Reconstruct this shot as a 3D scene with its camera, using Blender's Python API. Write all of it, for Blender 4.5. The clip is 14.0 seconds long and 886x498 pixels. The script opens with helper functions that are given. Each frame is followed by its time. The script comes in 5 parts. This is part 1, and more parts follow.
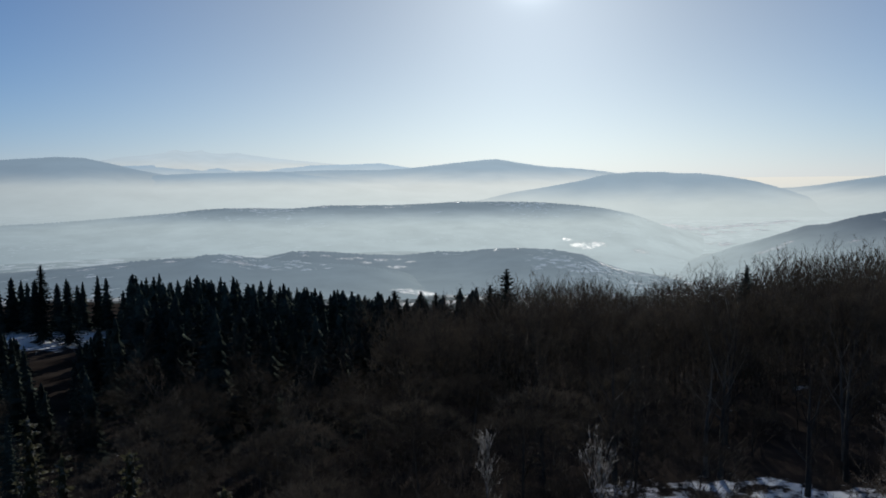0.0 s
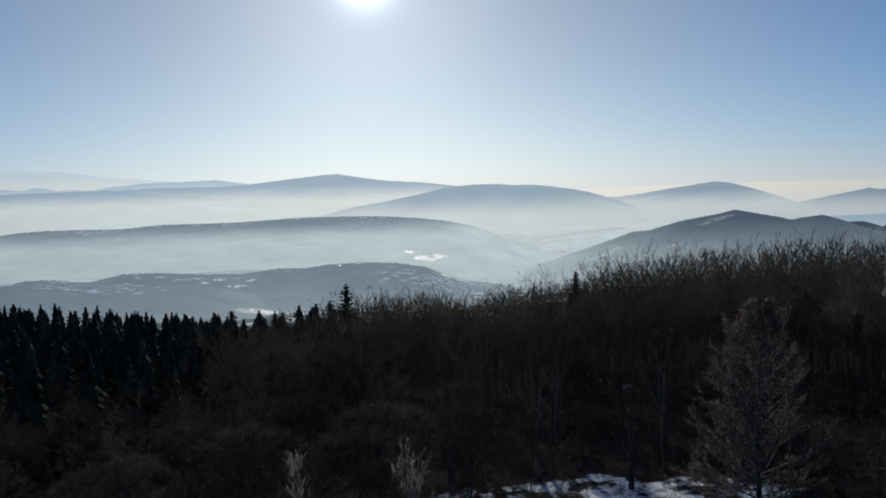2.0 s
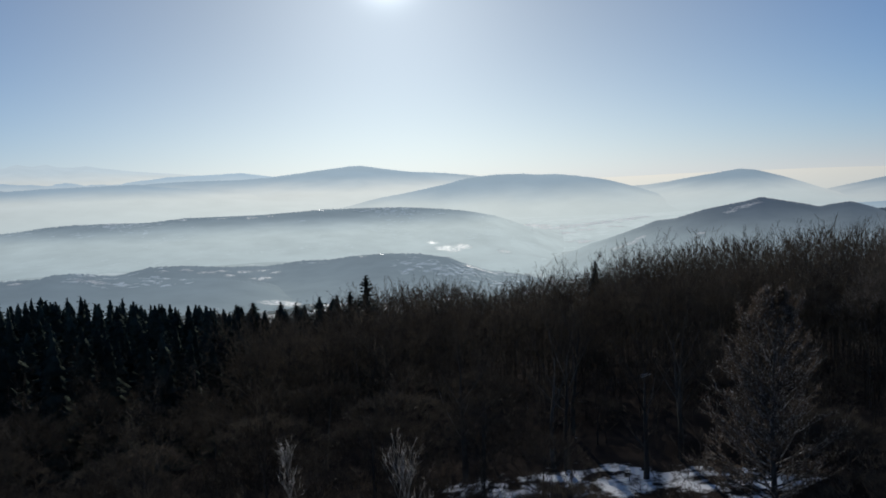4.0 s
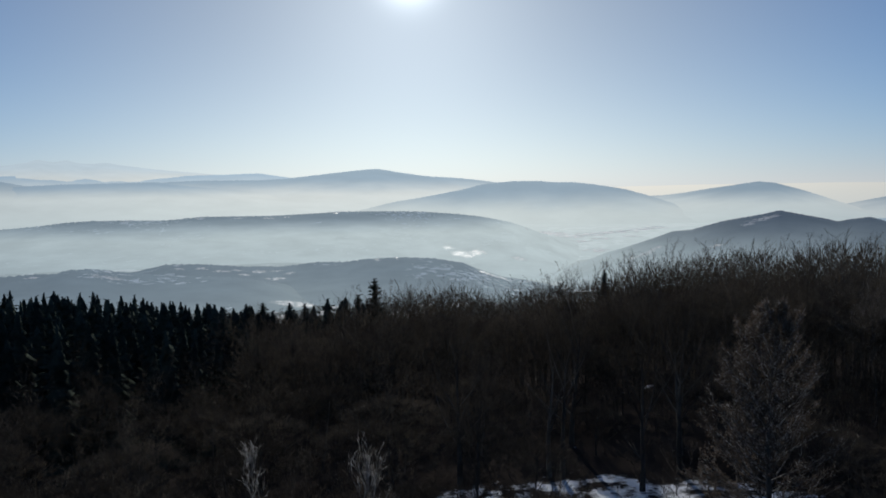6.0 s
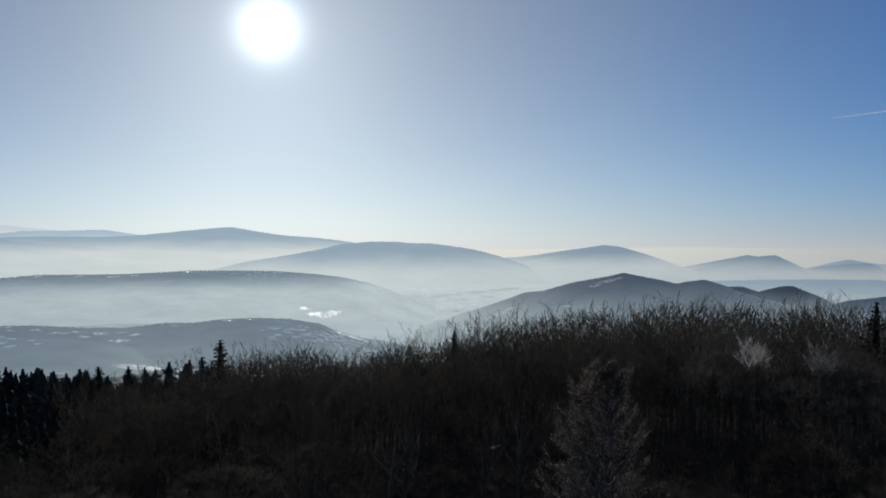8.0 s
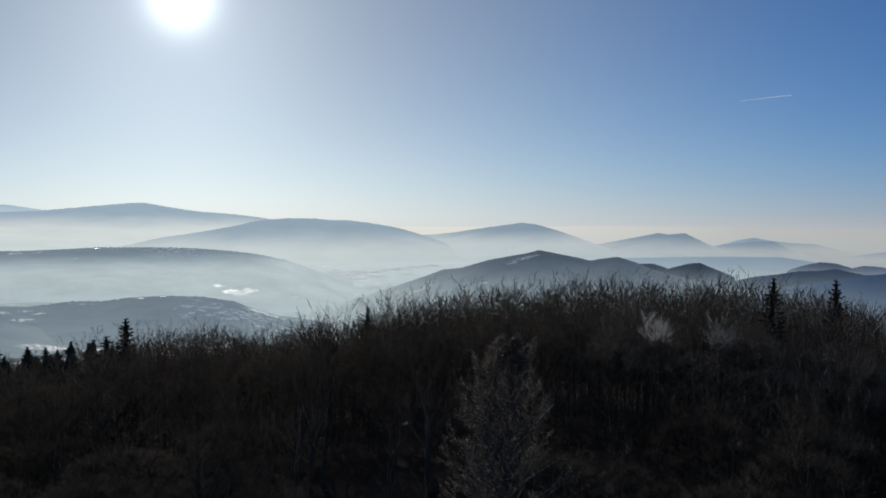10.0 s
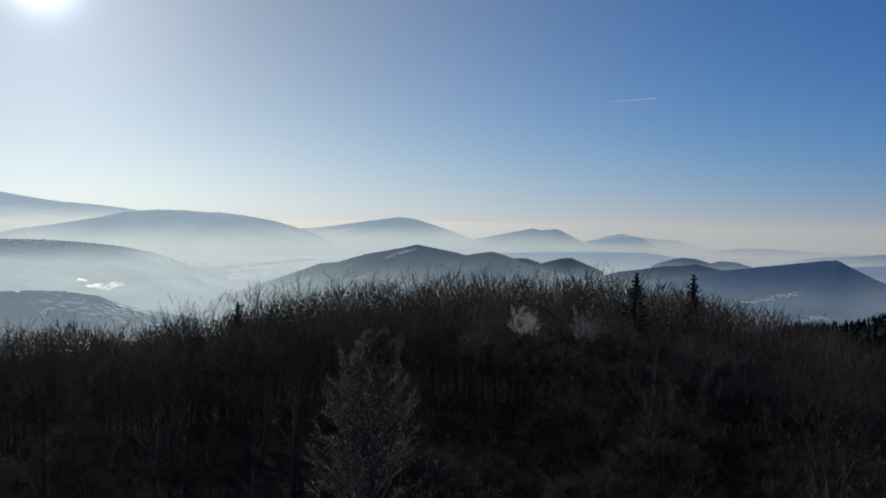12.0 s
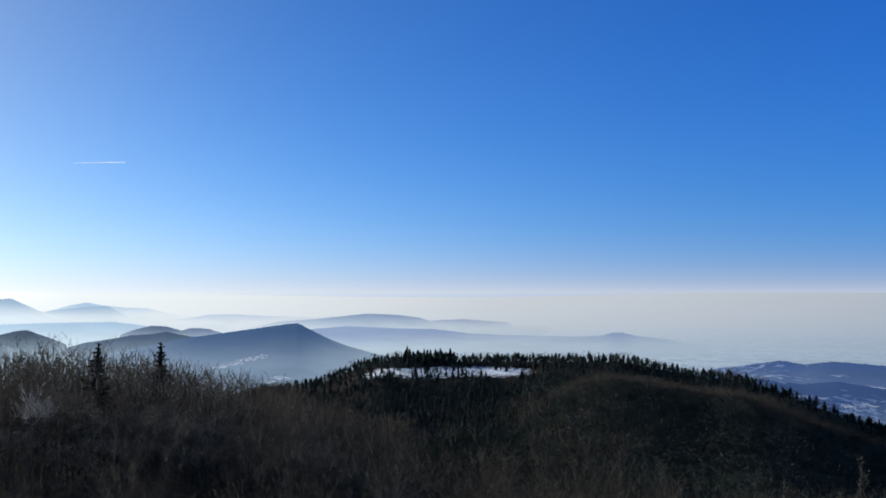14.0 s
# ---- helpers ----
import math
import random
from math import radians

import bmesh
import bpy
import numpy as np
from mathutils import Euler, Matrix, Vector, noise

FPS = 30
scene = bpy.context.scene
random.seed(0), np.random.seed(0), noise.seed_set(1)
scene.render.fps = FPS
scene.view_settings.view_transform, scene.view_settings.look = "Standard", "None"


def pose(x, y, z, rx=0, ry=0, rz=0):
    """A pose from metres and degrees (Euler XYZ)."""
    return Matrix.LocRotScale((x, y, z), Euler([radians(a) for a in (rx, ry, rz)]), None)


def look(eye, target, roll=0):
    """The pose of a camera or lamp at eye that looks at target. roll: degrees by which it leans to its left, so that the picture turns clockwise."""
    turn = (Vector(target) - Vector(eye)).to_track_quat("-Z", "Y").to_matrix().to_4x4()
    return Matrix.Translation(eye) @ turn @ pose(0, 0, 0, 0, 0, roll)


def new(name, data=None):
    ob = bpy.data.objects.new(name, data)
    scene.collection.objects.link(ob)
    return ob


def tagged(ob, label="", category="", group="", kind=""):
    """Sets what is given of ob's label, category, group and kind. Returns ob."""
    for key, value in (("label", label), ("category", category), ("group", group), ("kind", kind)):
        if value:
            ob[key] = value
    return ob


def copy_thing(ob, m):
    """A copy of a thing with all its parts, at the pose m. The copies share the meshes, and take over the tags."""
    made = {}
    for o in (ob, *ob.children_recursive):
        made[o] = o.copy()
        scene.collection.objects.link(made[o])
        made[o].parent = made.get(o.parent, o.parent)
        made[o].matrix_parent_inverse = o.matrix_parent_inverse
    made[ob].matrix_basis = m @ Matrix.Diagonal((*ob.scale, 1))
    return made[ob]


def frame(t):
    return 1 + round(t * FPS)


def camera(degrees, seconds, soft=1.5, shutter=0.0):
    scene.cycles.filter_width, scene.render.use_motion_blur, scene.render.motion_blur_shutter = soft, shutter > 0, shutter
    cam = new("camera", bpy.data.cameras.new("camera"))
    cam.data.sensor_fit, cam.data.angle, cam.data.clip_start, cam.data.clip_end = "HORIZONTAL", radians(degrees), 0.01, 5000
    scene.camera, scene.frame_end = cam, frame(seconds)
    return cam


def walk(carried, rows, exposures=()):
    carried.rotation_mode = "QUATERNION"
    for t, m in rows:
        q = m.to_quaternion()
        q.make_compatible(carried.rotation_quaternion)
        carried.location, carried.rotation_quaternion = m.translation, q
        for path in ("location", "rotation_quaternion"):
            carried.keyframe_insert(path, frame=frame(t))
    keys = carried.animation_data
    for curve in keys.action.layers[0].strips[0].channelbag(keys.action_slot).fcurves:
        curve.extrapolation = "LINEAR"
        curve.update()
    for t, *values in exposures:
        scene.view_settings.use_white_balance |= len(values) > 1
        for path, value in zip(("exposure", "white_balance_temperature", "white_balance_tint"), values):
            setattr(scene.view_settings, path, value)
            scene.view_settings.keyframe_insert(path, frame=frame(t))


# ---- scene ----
cam = camera(55.3, 14.0, soft=1.8)
EYE = 20.5
walk(cam, [
    (0, pose(0.00, 0.00, 20.50, 85.57, 0.53, -0.04)),
    (0.5, pose(0.25, -0.02, 20.50, 85.43, 1.31, -4.03)),
    (1, pose(0.49, 0.03, 20.47, 85.46, 1.28, -7.30)),
    (1.5, pose(0.72, 0.11, 20.46, 85.79, 1.62, -10.06)),
    (2, pose(0.92, 0.13, 20.46, 86.34, 1.68, -10.72)),
    (2.5, pose(1.15, 0.11, 20.47, 86.15, 1.80, -10.11)),
    (3, pose(1.34, 0.10, 20.46, 85.60, 2.20, -10.17)),
    (5.5, pose(2.48, 0.12, 20.33, 86.10, 1.88, -7.26)),
    (6, pose(2.77, 0.13, 20.34, 86.13, 0.87, -8.00)),
    (6.5, pose(3.04, 0.20, 20.35, 86.25, 0.25, -11.24)),
    (7, pose(3.32, 0.28, 20.37, 89.20, 0.35, -13.23)),
    (7.5, pose(3.63, 0.30, 20.36, 89.93, -0.12, -13.66)),
    (8, pose(3.94, 0.42, 20.32, 90.13, 0.17, -17.58)),
    (8.5, pose(4.21, 0.62, 20.32, 90.51, 0.63, -21.92)),
    (11, pose(5.19, 0.64, 20.20, 87.14, -0.66, -24.27)),
    (11.5, pose(5.37, 0.77, 20.21, 87.18, -0.68, -27.34)),
    (12, pose(5.65, 0.94, 20.20, 88.23, -0.64, -31.32)),
    (12.5, pose(5.97, 1.11, 20.17, 89.67, -1.24, -35.13)),
    (13, pose(6.26, 1.23, 20.18, 91.26, -1.18, -44.11)),
    (13.5, pose(6.49, 1.30, 20.19, 92.63, -0.68, -55.22)),
    (14, pose(6.79, 1.25, 20.13, 92.94, 0.08, -66.05)),
], [(0, -0.4, 6500, 10), (7.5, -0.42, 6500, 10), (8.5, -0.5, 6500, 10), (11, -0.42, 6500, 10), (12.5, -0.45, 6500, 10), (13, 0.18, 6450, 10), (13.5, 0.38, 6350, 10), (14, 0.45, 6250, 10)])

# ---- sky, sun ----
SUN_AZ, SUN_EL = -5.95, 14.5          # degrees; azimuth counted to the left of +y
sun_dir = Vector((-math.sin(radians(SUN_AZ)) * math.cos(radians(SUN_EL)),
                  math.cos(radians(SUN_AZ)) * math.cos(radians(SUN_EL)), math.sin(radians(SUN_EL))))
world = bpy.data.worlds.new("winter_sky")
scene.world = world
world.use_nodes = True
wn, wl = world.node_tree.nodes, world.node_tree.links


def sky_math(op, a, b_, c=None):
    n = wn.new("ShaderNodeMath")
    n.operation = op
    for k, v in enumerate((a, b_, c)):
        if v is None:
            continue
        if isinstance(v, (int, float)):
            n.inputs[k].default_value = v
        else:
            wl.new(v, n.inputs[k])
    return n.outputs["Value"]


def sky_layer(color, strength):
    n = wn.new("ShaderNodeBackground")
    n.inputs["Color"].default_value = (*color, 1)
    wl.new(strength, n.inputs["Strength"])
    return n.outputs["Background"]


sky = wn.new("ShaderNodeTexSky")
sky.sky_type = "NISHITA"
sky.sun_disc = False
sky.sun_elevation = radians(SUN_EL)
sky.sun_rotation = radians(-SUN_AZ)
sky.altitude = 700
heading, flat = wn.new("ShaderNodeSeparateXYZ"), wn.new("ShaderNodeCombineXYZ")      # below the horizon the haze goes on as above it
wl.new(wn.new("ShaderNodeTexCoord").outputs["Generated"], heading.inputs["Vector"])
wl.new(heading.outputs["X"], flat.inputs["X"])
wl.new(heading.outputs["Y"], flat.inputs["Y"])
wl.new(sky_math("MAXIMUM", heading.outputs["Z"], 0.012), flat.inputs["Z"])
wl.new(flat.outputs["Vector"], sky.inputs["Vector"])
sky.air_density, sky.dust_density, sky.ozone_density = 1.0, 0.3, 3.0
bg = wn["Background"]
tint = wn.new("ShaderNodeMix")
tint.data_type, tint.blend_type = "RGBA", "MULTIPLY"
tint.inputs["Factor"].default_value = 1.0
wl.new(sky.outputs["Color"], tint.inputs["A"])
# winter haze: it veils the sky low down, a pale layer over the horizon and the wide glare of the sun in it
coord = wn.new("ShaderNodeTexCoord")
dot = wn.new("ShaderNodeVectorMath")
dot.operation = "DOT_PRODUCT"
dot.inputs[1].default_value = sun_dir
wl.new(coord.outputs["Generated"], dot.inputs[0])
near_sun = sky_math("MAXIMUM", dot.outputs["Value"], 0.0)
deep = wn.new("ShaderNodeMix")           # clear and deep blue away from the sun
deep.data_type = "RGBA"
deep.inputs["A"].default_value, deep.inputs["B"].default_value = (0.15, 0.79, 2.0, 1), (0.53, 0.87, 1.2, 1)
wl.new(near_sun, deep.inputs["Factor"])
pale = wn.new("ShaderNodeMix")           # paler overhead and behind
pale.data_type = "RGBA"
pale.inputs["B"].default_value = (0.85, 0.95, 1.02, 1)
updown = wn.new("ShaderNodeSeparateXYZ")
wl.new(coord.outputs["Generated"], updown.inputs["Vector"])
over = sky_math("MULTIPLY", sky_math("MAXIMUM", sky_math("SUBTRACT", updown.outputs["Z"], 0.36), 0.0), 3.0)
behind = sky_math("MULTIPLY", sky_math("MAXIMUM", sky_math("MULTIPLY", dot.outputs["Value"], -1.0), 0.0), 1.5)
wl.new(sky_math("MINIMUM", sky_math("ADD", over, behind), 1.0), pale.inputs["Factor"])
wl.new(deep.outputs["Result"], pale.inputs["A"])
wl.new(pale.outputs["Result"], tint.inputs["B"])
milky = wn.new("ShaderNodeMix")
milky.data_type = "RGBA"
grey = wn.new("ShaderNodeRGBToBW")
wl.new(tint.outputs["Result"], grey.inputs["Color"])
wl.new(tint.outputs["Result"], milky.inputs["A"])
wl.new(grey.outputs["Val"], milky.inputs["B"])
wl.new(sky_math("MULTIPLY", sky_math("POWER", near_sun, 7.0), 0.6), milky.inputs["Factor"])
sep = wn.new("ShaderNodeSeparateXYZ")
wl.new(coord.outputs["Generated"], sep.inputs["Vector"])
height = sky_math("ABSOLUTE", sep.outputs["Z"], 0.0)
# low down the cold air stays blue
cold = wn.new("ShaderNodeMix")
cold.data_type, cold.blend_type = "RGBA", "MULTIPLY"
cold.inputs["Factor"].default_value = 1.0
wl.new(grey.outputs["Val"], cold.inputs["A"])
cold.inputs["B"].default_value = (0.33, 0.93, 2.05, 1)
low_blue = wn.new("ShaderNodeMix")
low_blue.data_type = "RGBA"
wl.new(sky_math("MULTIPLY", sky_math("POWER", 2.718, sky_math("MULTIPLY", height, -6.0)), sky_math("SUBTRACT", 1.0, sky_math("POWER", near_sun, 2.0))), low_blue.inputs["Factor"])
wl.new(milky.outputs["Result"], low_blue.inputs["A"])
wl.new(cold.outputs["Result"], low_blue.inputs["B"])
wl.new(low_blue.outputs["Result"], bg.inputs["Color"])
layer = sky_math("POWER", 2.718, sky_math("MULTIPLY", height, -12.0))
low_layer = sky_math("POWER", 2.718, sky_math("MULTIPLY", height, -24.0))
brim = sky_math("MULTIPLY", sky_math("POWER", 2.718, sky_math("MULTIPLY", height, -42.0)), sky_math("SUBTRACT", 1.0, near_sun))
wl.new(sky_math("MULTIPLY_ADD", brim, -0.04, sky_math("MULTIPLY_ADD", sky_math("MULTIPLY", low_layer, near_sun), -0.06, 0.07)), bg.inputs["Strength"])
haze = sky_math("MULTIPLY", layer, sky_math("MULTIPLY", sky_math("POWER", near_sun, 3.0), 0.39))
wide = sky_math("MULTIPLY", sky_math("POWER", near_sun, 9.0), 0.22)
mid_glare = sky_math("MULTIPLY", sky_math("POWER", near_sun, 120.0), 0.22)
close = sky_math("MULTIPLY", sky_math("POWER", near_sun, 1900.0), 1.6)
disc = sky_math("MULTIPLY", sky_math("GREATER_THAN", dot.outputs["Value"], math.cos(radians(0.5))), 40.0)
glare = sky_math("ADD", sky_math("ADD", wide, mid_glare), sky_math("ADD", close, disc))
add1 = wn.new("ShaderNodeAddShader")
wl.new(bg.outputs["Background"], add1.inputs[0])
wl.new(sky_layer((0.97, 0.975, 0.97), haze), add1.inputs[1])
add2 = wn.new("ShaderNodeAddShader")
wl.new(add1.outputs["Shader"], add2.inputs[0])
wl.new(sky_layer((0.88, 0.95, 0.98), glare), add2.inputs[1])
add3 = wn.new("ShaderNodeAddShader")
wl.new(add2.outputs["Shader"], add3.inputs[0])
wl.new(sky_layer((1.0, 0.965, 0.92), sky_math("ADD", sky_math("MULTIPLY", sky_math("MULTIPLY", low_layer, near_sun), 0.44), sky_math("MULTIPLY", brim, 0.33))), add3.inputs[1])
wl.new(add3.outputs["Shader"], wn["World Output"].inputs["Surface"])

lamp = bpy.data.lights.new("sun", "SUN")
lamp.energy, lamp.angle, lamp.color = 5.0, radians(0.55), (1.0, 0.965, 0.9)
sun = new("sun", lamp)
sun.matrix_world = look(sun_dir * 100, (0, 0, 0))


# ---- materials ----
def material(name):
    m = bpy.data.materials.new(name)
    m.use_nodes = True
    return m, m.node_tree.nodes, m.node_tree.links, m.node_tree.nodes["Principled BSDF"]


def ramp(nodes, stops, mode="LINEAR"):
    r = nodes.new("ShaderNodeValToRGB")
    r.color_ramp.interpolation = mode
    while len(r.color_ramp.elements) < len(stops):
        r.color_ramp.elements.new(0.5)
    for e, (p, c) in zip(r.color_ramp.elements, stops):
        e.position, e.color = p, (*c, 1)
    return r


def noise_tex(nodes, links, scale, detail=3.0, source=None, stretch=None):
    n = nodes.new("ShaderNodeTexNoise")
    n.inputs["Scale"].default_value, n.inputs["Detail"].default_value = scale, detail
    if source is not None:
        links.new(source, n.inputs["Vector"])
    return n


def bark_material(name, dark, light, frost=0.0, sheen=0.06):
    """Bark and twigs: two-scale mottling, a little change from tree to tree, hoarfrost on what faces up."""
    m, nodes, links, bsdf = material(name)
    geo = nodes.new("ShaderNodeNewGeometry")
    n1 = noise_tex(nodes, links, 1.3, 4, geo.outputs["Position"])
    r1 = ramp(nodes, [(0.3, dark), (0.7, light)])
    links.new(n1.outputs["Fac"], r1.inputs["Fac"])
    info = nodes.new("ShaderNodeObjectInfo")
    hsv = nodes.new("ShaderNodeHueSaturation")
    mr = nodes.new("ShaderNodeMapRange")
    mr.inputs["To Min"].default_value, mr.inputs["To Max"].default_value = 0.6, 1.45
    links.new(info.outputs["Random"], mr.inputs["Value"])
    links.new(mr.outputs["Result"], hsv.inputs["Value"])
    links.new(r1.outputs["Color"], hsv.inputs["Color"])
    n0 = noise_tex(nodes, links, 0.16, 2, geo.outputs["Position"])
    broad = ramp(nodes, [(0.35, (0.55, 0.56, 0.58)), (0.65, (1.35, 1.3, 1.22))])
    links.new(n0.outputs["Fac"], broad.inputs["Fac"])
    vary = nodes.new("ShaderNodeMix")
    vary.data_type, vary.blend_type = "RGBA", "MULTIPLY"
    vary.inputs["Factor"].default_value = 1.0
    links.new(hsv.outputs["Color"], vary.inputs["A"])
    links.new(broad.outputs["Color"], vary.inputs["B"])
    out = vary.outputs["Result"]
    if frost > 0:
        n2 = noise_tex(nodes, links, 6.5, 4, geo.outputs["Position"])
        r2 = ramp(nodes, [(0.62 - 0.3 * frost, (0, 0, 0)), (0.78 - 0.2 * frost, (frost, frost, frost))])
        links.new(n2.outputs["Fac"], r2.inputs["Fac"])
        mix = nodes.new("ShaderNodeMix")
        mix.data_type = "RGBA"
        links.new(r2.outputs["Color"], mix.inputs["Factor"])
        links.new(out, mix.inputs["A"])
        mix.inputs["B"].default_value = (0.8, 0.79, 0.78, 1)
        out = mix.outputs["Result"]
    links.new(out, bsdf.inputs["Base Color"])
    bsdf.inputs["Roughness"].default_value = 0.85
    bsdf.inputs["Specular IOR Level"].default_value = sheen
    return m


BARK = bark_material("beech_bark", (0.05, 0.046, 0.042), (0.12, 0.11, 0.10))
TWIG = bark_material("beech_twigs", (0.036, 0.031, 0.0255), (0.088, 0.075, 0.06), 0.1)
FROST_TWIG = bark_material("frosted_twigs", (0.13, 0.118, 0.105), (0.3, 0.28, 0.262), 0.55)
NEEDLE = bark_material("spruce_needles", (0.02, 0.0265, 0.023), (0.046, 0.056, 0.049), 0.03, 0.0)
RIME = bark_material("rimed_twigs", (0.038, 0.033, 0.028), (0.09, 0.078, 0.066), 0.34)
HOARFROST = bark_material("hoarfrost", (0.15, 0.138, 0.125), (0.38, 0.36, 0.34), 0.65)
FROST_TIP = bark_material("twigs_with_frosted_tips", (0.045, 0.04, 0.036), (0.1, 0.09, 0.082), 0.6)
FROST_NEEDLE = bark_material("frosted_needles", (0.05, 0.052, 0.03), (0.1, 0.095, 0.052), 0.3)
BIRCH = bark_material("birch_bark", (0.2, 0.19, 0.18), (0.5, 0.49, 0.47))
LEAF = bark_material("withered_leaves", (0.12, 0.092, 0.07), (0.22, 0.17, 0.135), 0.25)


def thin_leaves(m, share=0.5):
    """Dry leaves let the low sun through."""
    nodes, links = m.node_tree.nodes, m.node_tree.links
    bsdf = nodes["Principled BSDF"]
    tl = nodes.new("ShaderNodeBsdfTranslucent")
    links.new(bsdf.inputs["Base Color"].links[0].from_socket, tl.inputs["Color"])
    mixs = nodes.new("ShaderNodeMixShader")
    mixs.inputs["Fac"].default_value = share
    links.new(bsdf.outputs["BSDF"], mixs.inputs[1])
    links.new(tl.outputs["BSDF"], mixs.inputs[2])
    links.new(mixs.outputs["Shader"], nodes["Material Output"].inputs["Surface"])


for thin, part_through in ((LEAF, 0.3), (FROST_TWIG, 0.4), (HOARFROST, 0.4), (RIME, 0.2), (FROST_TIP, 0.28), (FROST_NEEDLE, 0.4), (TWIG, 0.18)):
    thin_leaves(thin, part_through)
VAPOUR, vn, vl, vb = material("vapour")      # part of the sky's backdrop; its sunlit look is put in as emission
vb.inputs["Base Color"].default_value = (0.5, 0.5, 0.52, 1)
vb.inputs["Emission Color"].default_value = (0.62, 0.72, 0.9, 1)
vb.inputs["Emission Strength"].default_value = 0.48


def painted_air(nodes, links, geo, base):
    """Haze painted as emission over the valley: whitish on the sun's side, bluer away from it.
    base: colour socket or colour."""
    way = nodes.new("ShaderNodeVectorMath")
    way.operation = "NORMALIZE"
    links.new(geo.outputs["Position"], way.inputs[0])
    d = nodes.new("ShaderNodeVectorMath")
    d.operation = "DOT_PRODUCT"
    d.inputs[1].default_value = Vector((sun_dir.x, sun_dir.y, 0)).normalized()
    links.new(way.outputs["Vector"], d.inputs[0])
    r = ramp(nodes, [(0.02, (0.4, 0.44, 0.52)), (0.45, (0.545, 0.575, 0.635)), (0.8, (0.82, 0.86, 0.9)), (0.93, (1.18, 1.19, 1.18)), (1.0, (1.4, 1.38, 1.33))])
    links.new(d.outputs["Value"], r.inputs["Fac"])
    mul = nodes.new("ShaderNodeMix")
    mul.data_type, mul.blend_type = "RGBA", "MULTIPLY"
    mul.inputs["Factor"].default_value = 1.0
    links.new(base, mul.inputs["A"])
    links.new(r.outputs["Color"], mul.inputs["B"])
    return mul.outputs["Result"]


# haze painted into the far land as emission: on the crests, and low down
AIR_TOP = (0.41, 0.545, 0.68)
AIR_LOW = [(0.2, (0.4, 0.5, 0.565)), (0.36, (0.53, 0.63, 0.675)), (0.52, (0.6, 0.685, 0.715)), (0.7, (0.67, 0.72, 0.735)), (0.88, (0.75, 0.765, 0.74)), (1.0, (0.82, 0.81, 0.76))]   # emitted haze colour by distance, in units of 5 km


def distance_material(name, air_top, air_low, low, high, fields=0.3, spots=(), air_colour=AIR_TOP, grain_size=1.0):
    """Plain backdrop of distance: dark winter woods and snowy fields, with haze painted over them as emission.
    air_top and air_low: its share on the crest and in the valley, between the heights low and high."""
    m, nodes, links, bsdf = material(name)
    geo = nodes.new("ShaderNodeNewGeometry")
    sep = nodes.new("ShaderNodeSeparateXYZ")
    links.new(geo.outputs["Position"], sep.inputs["Vector"])
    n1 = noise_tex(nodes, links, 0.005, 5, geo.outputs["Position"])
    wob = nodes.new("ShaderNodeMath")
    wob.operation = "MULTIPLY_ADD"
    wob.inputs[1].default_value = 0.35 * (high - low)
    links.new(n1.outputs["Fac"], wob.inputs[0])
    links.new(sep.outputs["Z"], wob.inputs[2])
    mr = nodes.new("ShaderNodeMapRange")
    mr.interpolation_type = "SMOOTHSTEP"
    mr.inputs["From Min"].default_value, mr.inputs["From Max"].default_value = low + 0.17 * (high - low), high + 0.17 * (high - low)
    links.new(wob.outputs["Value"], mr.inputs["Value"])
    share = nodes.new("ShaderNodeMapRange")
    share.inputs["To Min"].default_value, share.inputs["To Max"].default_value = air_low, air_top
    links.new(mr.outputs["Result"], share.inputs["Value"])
    # noise varies the painted haze: drifts of mist, and clearings between the woods
    drift = nodes.new("ShaderNodeMapping")
    drift.inputs["Scale"].default_value = (0.006 * grain_size, 0.006 * grain_size, 0.014 * grain_size)
    links.new(geo.outputs["Position"], drift.inputs["Vector"])
    n4 = noise_tex(nodes, links, 1.0, 8, drift.outputs["Vector"])
    n4.inputs["Roughness"].default_value = 0.62
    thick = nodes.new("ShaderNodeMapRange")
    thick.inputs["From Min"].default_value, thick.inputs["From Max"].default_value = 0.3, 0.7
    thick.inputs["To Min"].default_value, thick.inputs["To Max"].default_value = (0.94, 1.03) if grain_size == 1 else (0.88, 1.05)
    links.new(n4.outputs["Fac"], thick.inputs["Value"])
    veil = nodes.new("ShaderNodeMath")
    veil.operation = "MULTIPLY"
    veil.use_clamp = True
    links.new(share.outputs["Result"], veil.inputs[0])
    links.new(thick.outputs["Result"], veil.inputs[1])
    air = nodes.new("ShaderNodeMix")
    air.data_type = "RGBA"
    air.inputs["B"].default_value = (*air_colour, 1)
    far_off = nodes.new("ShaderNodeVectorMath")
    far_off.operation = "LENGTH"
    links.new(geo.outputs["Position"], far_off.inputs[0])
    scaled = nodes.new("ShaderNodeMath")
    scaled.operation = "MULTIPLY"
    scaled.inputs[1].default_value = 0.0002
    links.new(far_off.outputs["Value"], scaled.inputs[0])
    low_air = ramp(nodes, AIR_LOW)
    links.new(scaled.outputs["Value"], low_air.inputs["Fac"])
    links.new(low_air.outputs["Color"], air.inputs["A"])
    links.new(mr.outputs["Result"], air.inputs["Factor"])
    # woods with a patchwork of snowy fields
    vor = nodes.new("ShaderNodeTexVoronoi")
    vor.inputs["Scale"].default_value = 0.13
    wn_ = noise_tex(nodes, links, 0.12, 8, geo.outputs["Position"])
    wn_.inputs["Roughness"].default_value = 0.7
    bend = nodes.new("ShaderNodeVectorMath")
    bend.operation = "MULTIPLY_ADD"
    bend.inputs[1].default_value = (30, 30, 30)
    links.new(wn_.outputs["Color"], bend.inputs[0])
